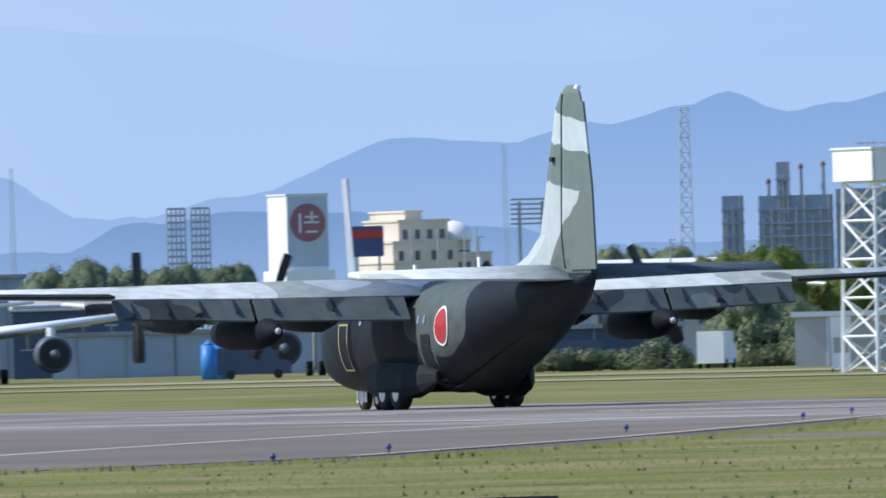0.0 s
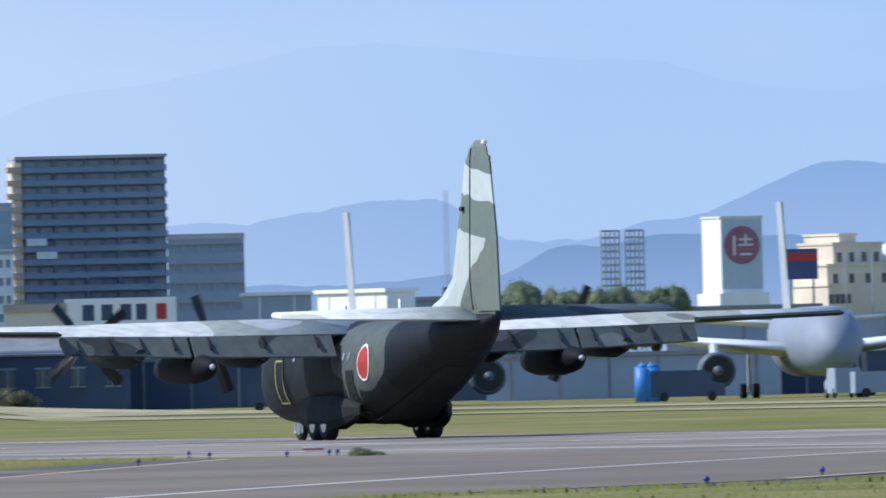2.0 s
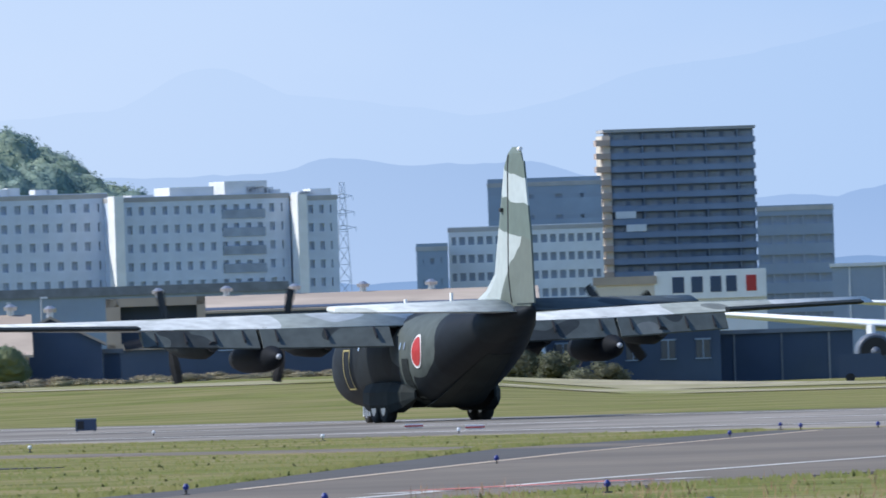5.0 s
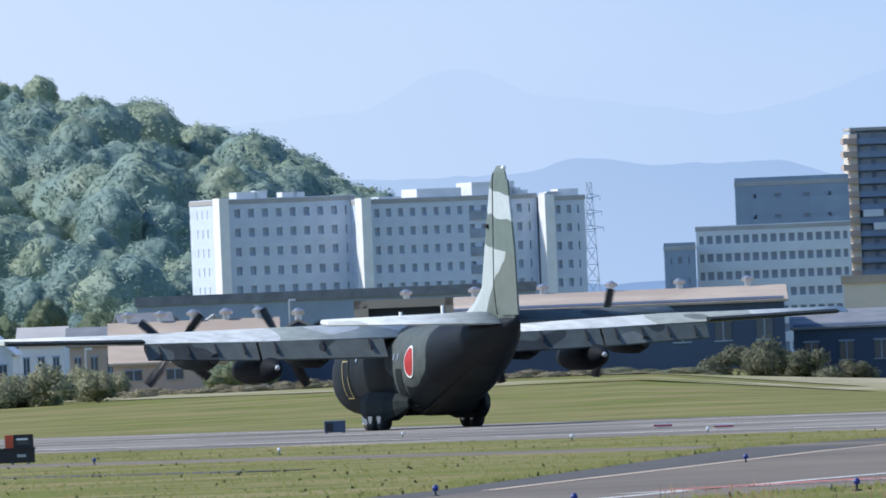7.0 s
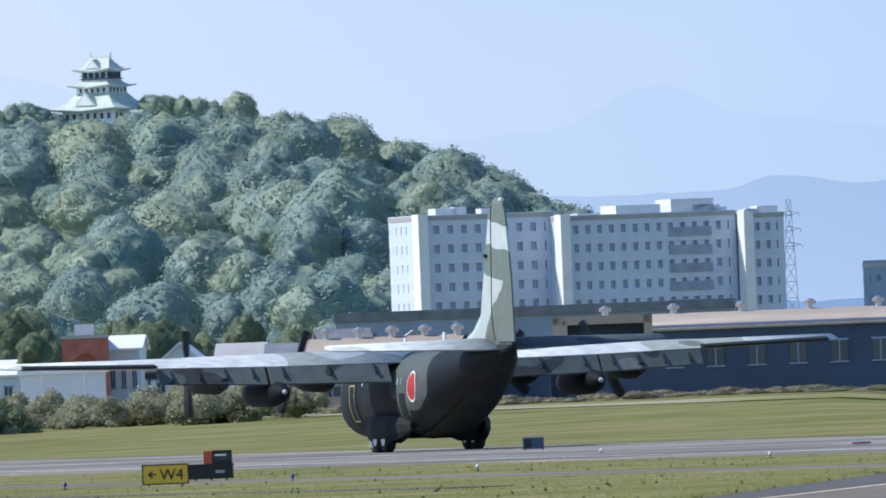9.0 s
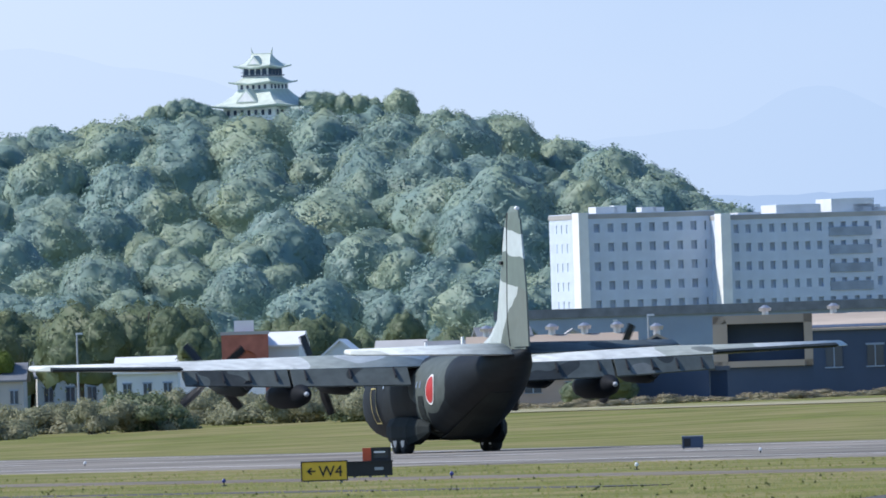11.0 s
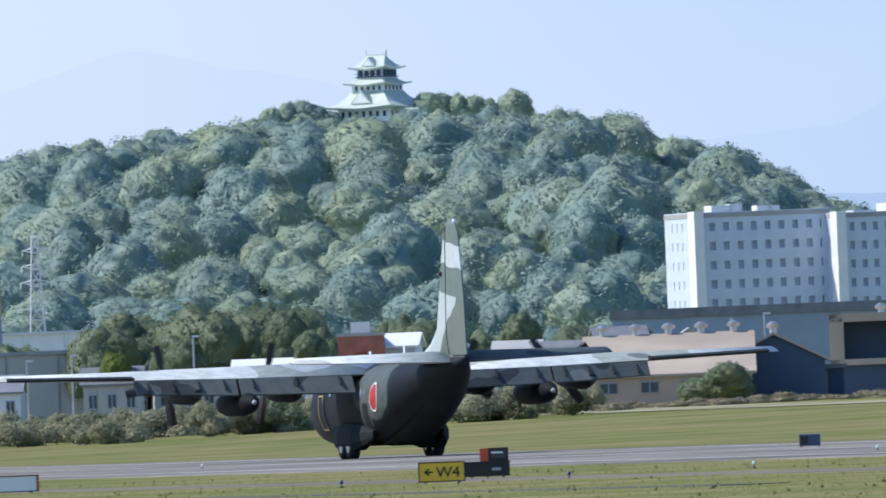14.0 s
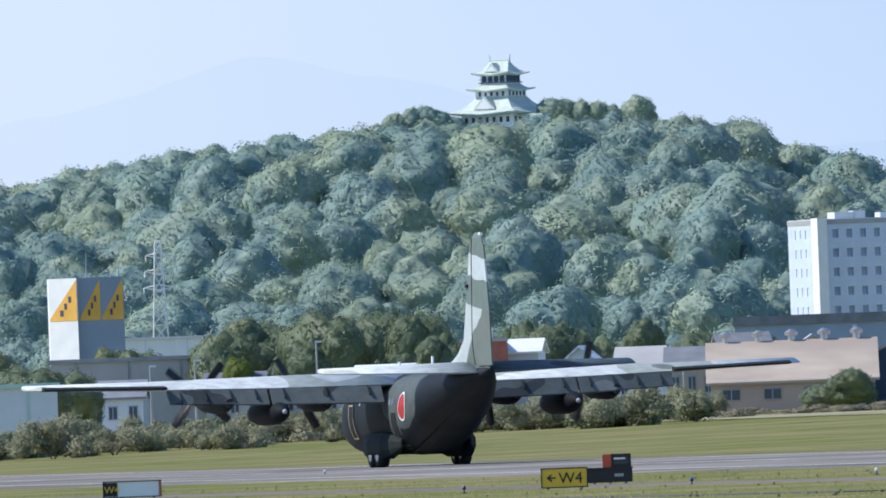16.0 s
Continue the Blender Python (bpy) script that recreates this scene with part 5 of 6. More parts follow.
def cream_factory():
    d = 2600
    ob = thing("factory", "stepped cream factory with a white dome", "factory", stand(45.8, d, 30))
    x = lambda b: width(45.8, b, d)
    for b0, b1, top, y in ((43.0, 46.7, 4.9, 0), (43.8, 46.6, 5.95, 2), (44.6, 45.55, 6.4, 4), (46.7, 48.8, 4.3, 1), (42.6, 43.9, 3.9, -2), (47.2, 48.5, 4.9, 5)):
        h = rise(top, d)
        bd = part("wing", boxes((x(b0), x(b1), y, y + 9, 0, h), (x(b0) - 0.15, x(b1) + 0.15, y - 0.15, y + 9.1, h, h + 0.3)), M["cream"], ob)
        for i in range(4):
            xx = x(b0) + (x(b1) - x(b0)) * (i + 0.5) / 4
            part("window", boxes((xx - 0.35, xx + 0.35, y - 0.06, y + 0.02, h - 2.2, h - 1.0)), M["glass"], bd)
    bm = bmesh.new()
    r = 2.5
    rings = []
    for k in range(7):
        a = math.pi / 2 * k / 6.3
        rings.append([(x(47.8) + r * math.cos(a) * math.cos(2 * math.pi * i / 24), 6 + r * math.cos(a) * math.sin(2 * math.pi * i / 24), rise(5.0, d) + r * math.sin(a)) for i in range(24)])
    loft(bm, rings)
    part("dome", bm, M["white"], ob, "white rounded dome", True)
    for b, e in ((43.4, 5.6), (44.9, 5.5), (46.4, 5.3), (47.1, 5.6)):
        bm = bmesh.new()
        rod(bm, (x(b), -3, 0), (x(b), -3, rise(e, d)), 0.16, 0.12, 6)
        part("vent_pipe", bm, M["steel"], ob)


cream_factory()


def billboard():
    d = 2500
    ob = thing("billboard", "dark blue rooftop billboard with red band", "billboard", stand(42.15, d))
    w = width(41.35, 42.9, d)
    part("panel", boxes((-w / 2, w / 2, 0, 0.4, rise(4.3, d), rise(5.8, d))), M["navy"], ob, "dark blue panel")
    part("band", boxes((-w / 2, w / 2, -0.06, 0, rise(5.2, d), rise(5.6, d))), M["red"], ob, "red band")
    for s in (-1, 1):
        part("post", boxes((s * w * 0.35 - 0.15, s * w * 0.35 + 0.15, 0.1, 0.4, 0, rise(4.3, d))), M["steel"], ob)


billboard()


def lattice(name, label, b, top, d, half_base, half_top, category="mast", arms=0, levels=9, mat="haze_steel", bottom=0.0, thick=0.12, sides=4):
    ob = thing(name, label, category, stand(b, d))
    h = rise(top, d)
    bm = bmesh.new()
    def corner(i, z):
        r = half_base + (half_top - half_base) * z / h
        return ((-r, -r, z), (r, -r, z), (r, r, z), (-r, r, z))[i % 4]
    for i in range(4):
        rod(bm, corner(i, bottom), corner(i, h), thick, thick * 0.7, 5)
    part("leg_frame", bm, M[mat], ob)
    bm = bmesh.new()
    for k in range(levels):
        z0, z1 = bottom + (h - bottom) * k / levels, bottom + (h - bottom) * (k + 1) / levels
        for i in range(4):
            rod(bm, corner(i, z0), corner(i + 1, z1), thick * 0.6, None, 4)
            rod(bm, corner(i + 1, z0), corner(i, z1), thick * 0.6, None, 4)
            rod(bm, corner(i, z1), corner(i + 1, z1), thick * 0.6, None, 4)
    part("bracing", bm, M[mat], ob)
    for k in range(arms):
        z = h * (0.93 - 0.08 * k)
        bm = bmesh.new()
        a = half_base * (1.0 + 0.12 * k)
        for s in (-1, 1):
            rod(bm, (0, 0, z + 0.5), (s * a, 0, z), thick, thick * 0.4, 5)
            rod(bm, (0, 0, z - 0.4), (s * a, 0, z), thick, thick * 0.4, 5)
            rod(bm, (s * a, 0, z), (s * a, 0, z - 0.9), thick * 0.6, thick * 0.6, 5)
        part("cross_arm", bm, M[mat], ob)
    return ob


lattice("radio_mast", "tall grey lattice radio mast", 57.85, 11.2, 4300, 1.7, 0.9, levels=16, thick=0.17)
lattice("radio_mast", "thin faint lattice mast in haze", 48.95, 9.65, 4600, 0.7, 0.4, levels=14, thick=0.08)
lattice("radio_mast", "thin faint lattice mast in haze", 24.7, 9.1, 4600, 0.8, 0.4, levels=14, thick=0.08)
lattice("power_pylon", "steel power pylon with cross arms", -9.35, 9.1, 4300, 2.2, 0.5, arms=3, levels=12, thick=0.1, category="pylon")
lattice("power_pylon", "white steel power pylon with three cross arms", -60.0, 9.15, 3300, 2.0, 0.45, arms=3, levels=12, mat="white", thick=0.16, category="pylon")
for b in (32.75, 33.95):
    ob = thing("antenna_screen", "upright grey lattice antenna screen", "antenna", stand(b, 2600), "antenna screens")
    w, z0, z1 = 2.3, rise(3.2, 2600), rise(6.9, 2600)
    bm = bmesh.new()
    for i in range(5):
        rod(bm, (-w / 2 + w * i / 4, 0, 0), (-w / 2 + w * i / 4, 0, z1), 0.12, None, 5)
    part("uprights", bm, M["steel"], ob)
    for j in range(12):
        z = z0 + (z1 - z0) * j / 11
        part("crossbar", boxes((-w / 2, w / 2, -0.25, 0.15, z - 0.13, z + 0.13)), M["steel"], ob)
ob = thing("antenna_screen", "upright grey lattice antenna screen", "antenna", stand(50.2, 3000), "antenna screens")
for s in (-1.7, 1.7):
    part("upright", boxes((s - 0.25, s + 0.25, 0, 0.4, 0, rise(6.8, 3000))), M["steel"], ob)
for j in range(6):
    z = rise(5.7 + 0.24 * j, 3000)
    part("crossbar", boxes((-3.0, 3.0, -0.2, 0.2, z - 0.12, z + 0.16)), M["steel"], ob)

for b0, b1, top, n in ((59.6, 60.65, 6.8, 1), (61.4, 65.05, 6.75, 4), (62.3, 62.95, 8.4, 1), (65.2, 68, 7.0, 3)):
    ob = thing("industrial_plant", "grey industrial plant block with pipe galleries", "factory", stand((b0 + b1) / 2, 4300))
    w, h = width(b0, b1, 4300), rise(top, 4300)
    part("body", boxes((-w / 2, w / 2, 0, 10, 0, h)), M["bluegrey"], ob)
    for i in range(n * 2 + 1):
        x = -w / 2 + w * (i + 0.5) / (n * 2 + 1)
        part("rib", boxes((x - 0.25, x + 0.25, -0.5, 0, 0, h * (0.85 + 0.15 * ((i * 7) % 3) / 2))), M["concrete"], ob)
    for k in range(6):
        part("gallery", boxes((-w / 2 - 0.2, w / 2 + 0.2, -0.6, 0, h * (0.45 + 0.09 * k), h * (0.45 + 0.09 * k) + 0.4)), M["bluegrey"], ob)
for b, e in ((63.5, 8.3), (64.6, 8.4), (61.9, 7.6)):
    ob = thing("chimney", "thin hazy industrial chimney", "chimney", stand(b, 4350))
    bm = bmesh.new()
    rod(bm, (0, 0, 0), (0, 0, rise(e, 4350)), 0.7, 0.4, 12)
    part("stack", bm, M["bluegrey"], ob)
    part("rim", (lambda m: (rod(m, (0, 0, rise(e, 4350) - 1), (0, 0, rise(e, 4350) - 0.4), 0.6, 0.6, 12), m)[1])(bmesh.new()), M["brick"], ob)


def water_tower():
    d = 1150
    ob = lattice("water_tower", "white water tower on slender lattice legs", 67.6, 7.3, d, 1.9, 1.7, "water tower", levels=5, mat="white", thick=0.13)
    ob.matrix_basis = stand(67.6, d, 32)
    z0, z1 = rise(7.35, d), rise(8.9, d)
    part("tank", boxes((-2.1, 2.1, -2.1, 2.1, z0, z1), (-2.2, 2.2, -2.2, 2.2, z1, z1 + 0.12)), M["white"], ob, "white square tank")
    for k in range(5):
        part("tank_rib", boxes((-2.05 + k * 1.0, -1.97 + k * 1.0, -2.16, -2.1, z0, z1)), M["concrete"], ob)
    bm = bmesh.new()
    for x in (-1.5, -1.0, -0.6):
        rod(bm, (x, 0, z1), (x, 0, z1 + 0.5), 0.04, None, 5)
    rod(bm, (-1.9, 0, z1 + 0.35), (0.5, 0, z1 + 0.35), 0.04, None, 5)
    part("rail", bm, M["steel"], ob)


water_tower()


def castle():
    d = 4450
    ob = thing("castle_keep", "white Japanese castle keep with green copper roofs on the hilltop", "castle", stand(-42.85, d, -35, rise(14.0, d) - 0.2))
    ob.scale = (0.86, 0.86, 1.09)
    base = 0.0

    def tier(w, dp, z0, z1, name="storey", mat="white"):
        part(name, boxes((-w / 2, w / 2, -dp / 2, dp / 2, z0, z1)), M[mat], ob)

    def hip(w, dp, z, h, over, top_w, top_d):
        """A swept hipped roof: curved slopes, upturned corners, a thick eave."""
        bm = bmesh.new()
        rings = []
        for s, lift in ((0, 0), (0.25, 0.1), (0.55, 0.34), (0.8, 0.66), (1, 1)):
            ww = (w / 2 + over) * (1 - s) + top_w / 2 * s
            dd = (dp / 2 + over) * (1 - s) + top_d / 2 * s
            zz = z + h * lift
            up = 0.5 * (1 - s) ** 3
            rings.append([(-ww, -dd, zz + up), (0, -dd, zz), (ww, -dd, zz + up), (ww, 0, zz), (ww, dd, zz + up), (0, dd, zz), (-ww, dd, zz + up), (-ww, 0, zz)])
        rings.insert(0, [(x * 0.98, y * 0.98, q - 0.3) for x, y, q in rings[0]])
        loft(bm, rings)
        return part("roof", bm, M["copper"], ob, "curved green copper roof")

    def dormer(w, y, z, h):
        bm = bmesh.new()
        prism(bm, [(-w / 2, z), (w / 2, z), (w / 2 - 0.2, z + 0.25), (0, z + h), (-w / 2 + 0.2, z + 0.25)], y, y + 2.4)
        dm = part("gable", bm, M["copper"], ob, "green roofed triangular gable")
        bm = bmesh.new()
        prism(bm, [(-w / 2 + 0.7, z + 0.2), (w / 2 - 0.7, z + 0.2), (0, z + h - 0.5)], y - 0.08, y)
        part("gable_face", bm, M["white"], dm, "white gable face")

    def windows(w, y, z, n, hgt, half=0.35, side=0.0):
        """A row of shuttered openings along the front, and along the flank at x = side."""
        for i in range(n):
            x = -w / 2 + w * (i + 0.5) / n
            part("window", boxes((x - half, x + half, y - 0.06, y, z, z + hgt)), M["dark_wall"], ob)
            if side:
                u = x * y * -2 / w * 0.94
                part("window", boxes((side, side + 0.06, u - half, u + half, z, z + hgt)), M["dark_wall"], ob)

    tier(16.6, 13.6, base - 8, base + 0.6, "stone_base", "concrete")
    tier(16, 13, base + 0.6, base + 3.5)
    windows(15, -6.5, base + 1.6, 7, 1.1, 0.45, 8.0)
    hip(16, 13, base + 3.3, 3.6, 3.0, 9.6, 8.2)
    dormer(6.5, -7.6, base + 4.2, 2.8)
    tier(9.8, 8.4, base + 6.4, base + 8.2)
    windows(9, -4.2, base + 6.9, 5, 0.9, 0.35, 4.9)
    hip(9.8, 8.4, base + 8.0, 1.3, 1.8, 7.8, 6.4)
    tier(7.8, 6.4, base + 9.0, base + 11.6)
    part("balcony", boxes((-4.3, 4.3, -3.6, 3.6, base + 9.5, base + 9.7), (-4.3, 4.3, -3.65, -3.55, base + 10.2, base + 10.3)), M["dark_wall"], ob)
    windows(7.4, -3.2, base + 9.75, 4, 1.4, 0.68, 3.9)
    hip(7.8, 6.4, base + 11.2, 2.7, 1.8, 5.6, 0.5)
    dormer(4.2, -3.8, base + 11.7, 1.9)
    part("ridge", boxes((-3.1, 3.1, -0.3, 0.3, base + 13.6, base + 14.1)), M["copper"], ob)
    for s in (-1, 1):
        bm = bmesh.new()
        rod(bm, (s * 2.9, 0, base + 14.0), (s * 3.3, 0, base + 15.2), 0.25, 0.06, 6)
        part("ridge_ornament", bm, M["copper"], ob)
    for x0, x1, y0, y1, top in ((-13, -8, -5, 2, 1.6), (9, 15, -4, 3, 2.6)):
        gh = part("gatehouse", boxes((x0, x1, y0, y1, base - 6, base + top)), M["white"], ob)
        part("gatehouse_roof", boxes((x0 - 0.6, x1 + 0.6, y0 - 0.6, y1 + 0.6, base + top, base + top + 0.5)), M["copper"], gh)


castle()


# ---- trees and scrub ----
def crown_shape(rng, blobs, pool):
    """Billowing masses of unit size joined into one crown; blobs: x, y, z and size of each."""
    pts, ways = [], []
    for x, y, z, k in blobs:
        a = rng.uniform(0, 2 * math.pi)
        rot = np.array(((math.cos(a), -math.sin(a), 0), (math.sin(a), math.cos(a), 0), (0, 0, 1)))
        p, f = pool[rng.integers(len(pool))]
        pts.append(p @ rot.T * k + np.array((x, y, z)))
        ways.append(f @ rot.T)
    return np.concatenate(pts), np.concatenate(ways)


def tree(b, d, h, r, mat="leaf_near", seed=0, label="broad evergreen tree with a dense rounded crown"):
    rng = np.random.default_rng(seed)
    x, y = spot(b, d)
    ob = thing("tree", label, "tree", pose(x, y, ground_height(x, y) - 0.2))
    ch = min(h * 0.8, 1.7 * r)
    trunk = 1 - ch / h
    bm = bmesh.new()
    rod(bm, (0, 0, 0), (0, 0, h * trunk + 0.6), 0.035 * h, 0.022 * h, 8)
    for k in range(6):
        a = rng.uniform(0, 2 * math.pi)
        rod(bm, (0, 0, h * trunk * rng.uniform(0.7, 1.0)), (r * 0.6 * math.cos(a), r * 0.6 * math.sin(a), h * rng.uniform(0.55, 0.8)), 0.016 * h, 0.005 * h, 6)
    part("trunk", bm, M["bark"], ob)
    blobs = [(0.0, 0.0, 0.0, 0.8)]
    for i in range(3):
        a = rng.uniform(0, 2 * math.pi)
        blobs.append((0.5 * math.cos(a), 0.5 * math.sin(a), rng.uniform(0.0, 0.5), rng.uniform(0.4, 0.6)))
    pts, facing = crown_shape(rng, blobs, CROWNS)
    pts = pts * np.array((r, r, (h - h * trunk) / 1.3)) + np.array((0, 0, h * trunk))
    part("crown", cloud_mesh("crown", pts, M[mat], facing), None, ob)


k = 0
for b, d, e, r, mat in ((-57.2, 2000, 5.2, 4.6, "leaf_near"), (-54.6, 2010, 5.6, 5.4, "leaf_near"), (-52.3, 1990, 6.3, 5.6, "leaf_near"), (-49.3, 2020, 6.3, 6.2, "leaf_near"), (-47.2, 1990, 5.9, 5.0, "leaf_near"),
                        (-56.3, 1930, 3.6, 2.0, "leaf_light"), (-46.1, 1950, 4.4, 3.4, "leaf_near"), (-40.2, 2050, 4.8, 4.2, "leaf_near"), (-36.5, 2100, 4.4, 3.2, "leaf_near"), (-67.0, 1700, 3.9, 5.2, "leaf_near"), (-64.6, 1720, 3.4, 3.8, "leaf_near"),
                        (-43.0, 2150, 4.6, 4.6, "leaf_near"), (-26.3, 1560, 1.9, 3.0, "leaf_near"), (-27.7, 1560, 1.3, 2.2, "leaf_near"), (-61.5, 2300, 4.5, 5.0, "leaf_near"),
                        (-33.5, 2300, 4.3, 4.2, "leaf_near"), (-31.0, 2320, 4.0, 3.6, "leaf_near"), (-38.3, 2250, 4.0, 3.6, "leaf_near"), (-69.5, 1950, 5.0, 5.0, "leaf_near"),
                        (26.2, 1900, 4.7, 4.2, "leaf_near"), (28.2, 1900, 5.05, 4.4, "leaf_near"), (30.5, 1910, 4.5, 4.0, "leaf_near"), (32.7, 1900, 4.7, 4.0, "leaf_near"), (34.9, 1905, 4.6, 3.6, "leaf_near"),
                        (59.6, 1500, 4.5, 3.0, "leaf_light"), (61.5, 1500, 4.7, 3.4, "leaf_light"), (63.9, 1510, 4.0, 3.0, "leaf_light"), (65.8, 1500, 3.9, 2.6, "leaf_light"), (60.4, 1480, 2.8, 3.4, "leaf_near"), (62.9, 1480, 2.6, 3.6, "leaf_near"),
                        (54.4, 3000, 4.6, 6.0, "leaf_near"), (57.0, 3000, 4.9, 6.0, "leaf_near"), (59.2, 3000, 4.5, 5.5, "leaf_near"), (51.8, 3000, 4.1, 5.5, "leaf_near")):
    k += 1
    tree(b, d, (rise(e, d) - ground_height(*spot(b, d))) * 1.04, r, mat, k, label="yellow-green young broadleaf tree" if mat == "leaf_light" else "broad evergreen tree with a dense rounded crown")


def bush(b, d, h, r, mat="scrub", seed=0, label="low straggly bush at the edge of the grass"):
    rng = np.random.default_rng(900 + seed)
    x, y = spot(b, d)
    ob = thing("bush", label, "bush", pose(x, y, ground_height(x, y) - 0.15), "bushes along the field edge")
    blobs = []
    for i in range(9):
        a, q = rng.uniform(0, 2 * math.pi), rng.uniform(0.1, 1.0)
        k = rng.uniform(0.22, 0.46)
        blobs.append((q * math.cos(a), q * math.sin(a), rng.uniform(0.0, 1.0 - 0.5 * q - 0.7 * k), k))
    pts, facing = crown_shape(rng, blobs, CLUMPS)
    part("foliage", cloud_mesh("foliage", pts * np.array((r, r * 0.8, h * 0.95)), M[mat], facing), None, ob)
    bm = bmesh.new()
    for i in range(4):
        a = rng.uniform(0, 6.28)
        rod(bm, (0, 0, 0), (r * 0.5 * math.cos(a), r * 0.4 * math.sin(a), h * 0.6), 0.05, 0.02, 5)
    part("stem", bm, M["bark"], ob)


rngb = random.Random(8)
k = 0
b = -70.0
while b < -33.5:
    k += 1
    bush(b, 1490 + rngb.uniform(-25, 60), rngb.uniform(1.8, 3.4), rngb.uniform(2.0, 3.4), "scrub" if rngb.random() < 0.85 else "leaf_near", k)
    b += rngb.uniform(0.45, 1.0)
b = -10.5
while b < 9:
    k += 1
    tall = -2.6 < b < 3.4
    bush(b, 1600 + rngb.uniform(-15, 15), rngb.uniform(2.2, 3.2) if tall else rngb.uniform(0.35, 0.7), rngb.uniform(2.2, 3.0), "hedge" if tall else "scrub", k, "grey-green hedge bush mixed with dry grass")
    b += rngb.uniform(1.0, 1.6)
b = -33.5
while b < -9.5:
    k += 1
    bush(b, 1530 + rngb.uniform(-20, 30), rngb.uniform(0.4, 0.9), rngb.uniform(1.8, 2.8), "brush", k, "low dry brown brush at the field edge")
    b += rngb.uniform(0.6, 1.3)
for b, h in ((56.0, 2.4), (53.2, 2.0), (51.0, 2.2), (60.5, 3.5), (63, 3.5), (66, 2.8), (64.5, 2.9), (61.7, 3.2)):
    k += 1
    bush(b, 1440, h, 2.6, "leaf_near", k, "dense dark green hedge bush at the field edge")
bush(20.6, 640, 0.5, 0.6, "leaf_near", 77, "small weed clump beside the runway")


# ---- parked airliner-type tankers ----
def build_tanker(b, d, turn):
    ob = thing("tanker_aircraft", "parked white and grey twin-jet tanker seen nose-on", "aircraft", rest(b, d, 180 + turn), "parked tankers")
    bm = bmesh.new()
    rows = [(24, 0.3, 3.7), (23.4, 1.2, 3.8), (22, 2.0, 4.0), (19, 2.5, 4.3), (-8, 2.5, 4.3), (-16, 1.9, 4.8), (-22, 0.9, 5.5), (-24.5, 0.3, 5.9)]
    loft(bm, [[(r * math.cos(2 * math.pi * i / 24), y, z + 1.08 * r * math.sin(2 * math.pi * i / 24)) for i in range(24)] for y, r, z in rows])
    part("fuselage", bm, M["jetgrey"], ob, "grey-blue fuselage", True)
    for s in (-1, 1):
        bm = bmesh.new()
        loft(bm, [aerofoil(s * x, y, c, z, 0.12) for x, y, c, z in ((1.5, 8.0, 9.5, 3.4), (8, 3.6, 6.2, 4.2), (23.8, -6.2, 2.2, 6.0))])
        part("wing", bm, M["jetwhite"], ob, "white swept wing", True)
        bm = bmesh.new()
        spindle(bm, [(9.2, 1.05, 2.2), (9.4, 1.28, 2.2), (8.4, 1.45, 2.2), (6.2, 1.4, 2.25), (3.6, 0.9, 2.35)], 20)
        en = part("engine", bm, M["engine_grey"], ob, "dark grey engine cowling", True)
        en.location.x = s * 7.9
        bm = bmesh.new()
        spindle(bm, [(9.46, 1.12, 2.2), (9.3, 1.12, 2.2)], 20)
        part("intake", bm, M["black"], en, "dark engine intake")
        bm = bmesh.new()
        spindle(bm, [(9.75, 0.05, 2.2), (9.6, 0.3, 2.2), (9.45, 0.42, 2.2)], 14)
        part("spinner", bm, M["engine_grey"], en, "pale engine spinner")
        part("engine_pylon", boxes((-0.15, 0.15, 2.5, 8, 3.4, 4.3)), M["jetwhite"], en)
        bm = bmesh.new()
        loft(bm, [aerofoil(s * x, y, c, z, 0.1) for x, y, c, z in ((0.4, -17.5, 5.5, 5.6), (9.3, -22.0, 2.0, 6.3))])
        part("tailplane", bm, M["jetwhite"], ob, "", True)
        for y in (-1.8, -3.2):
            for x in (4.0, 5.0):
                wheel = part("wheel", (lambda m: (rod(m, (s * x - 0.2, y, 0.58), (s * x + 0.2, y, 0.58), 0.58, None, 14), m)[1])(bmesh.new()), M["tyre"], ob)
        part("gear_leg", boxes((s * 4.5 - 0.15, s * 4.5 + 0.15, -2.7, -2.3, 0.5, 3.4)), M["white"], ob)
        part("nose_wheel", (lambda m: (rod(m, (s * 0.3 - 0.12, 18.5, 0.45), (s * 0.3 + 0.12, 18.5, 0.45), 0.45, None, 14), m)[1])(bmesh.new()), M["tyre"], ob)
    part("nose_leg", boxes((-0.12, 0.12, 18.4, 18.6, 0.4, 2.4)), M["white"], ob)
    bm = bmesh.new()
    loft(bm, [[(0, y0, z), (0.28, (y0 + y1) / 2, z), (0, y1, z), (-0.28, (y0 + y1) / 2, z)] for z, y0, y1 in ((5.8, -14.5, -22.5), (8, -17.2, -23.0), (15.4, -22.6, -25.2))])
    part("fin", bm, M["jetfin"], ob, "tall white fin")
    bm = bmesh.new()
    for x in (-1.3, -0.7, -0.05, 0.6, 1.2):
        bm.faces.new([bm.verts.new(p) for p in ((x - 0.25, 22.3, 4.75), (x + 0.3, 22.3, 4.75), (x + 0.25, 21.2, 5.7), (x - 0.2, 21.2, 5.7))])
    part("cockpit_glazing", bm, M["glass"], ob)


build_tanker(42.4, 1580, 5)
build_tanker(21.1, 1580, 5)
build_tanker(79.4, 1500, 5)


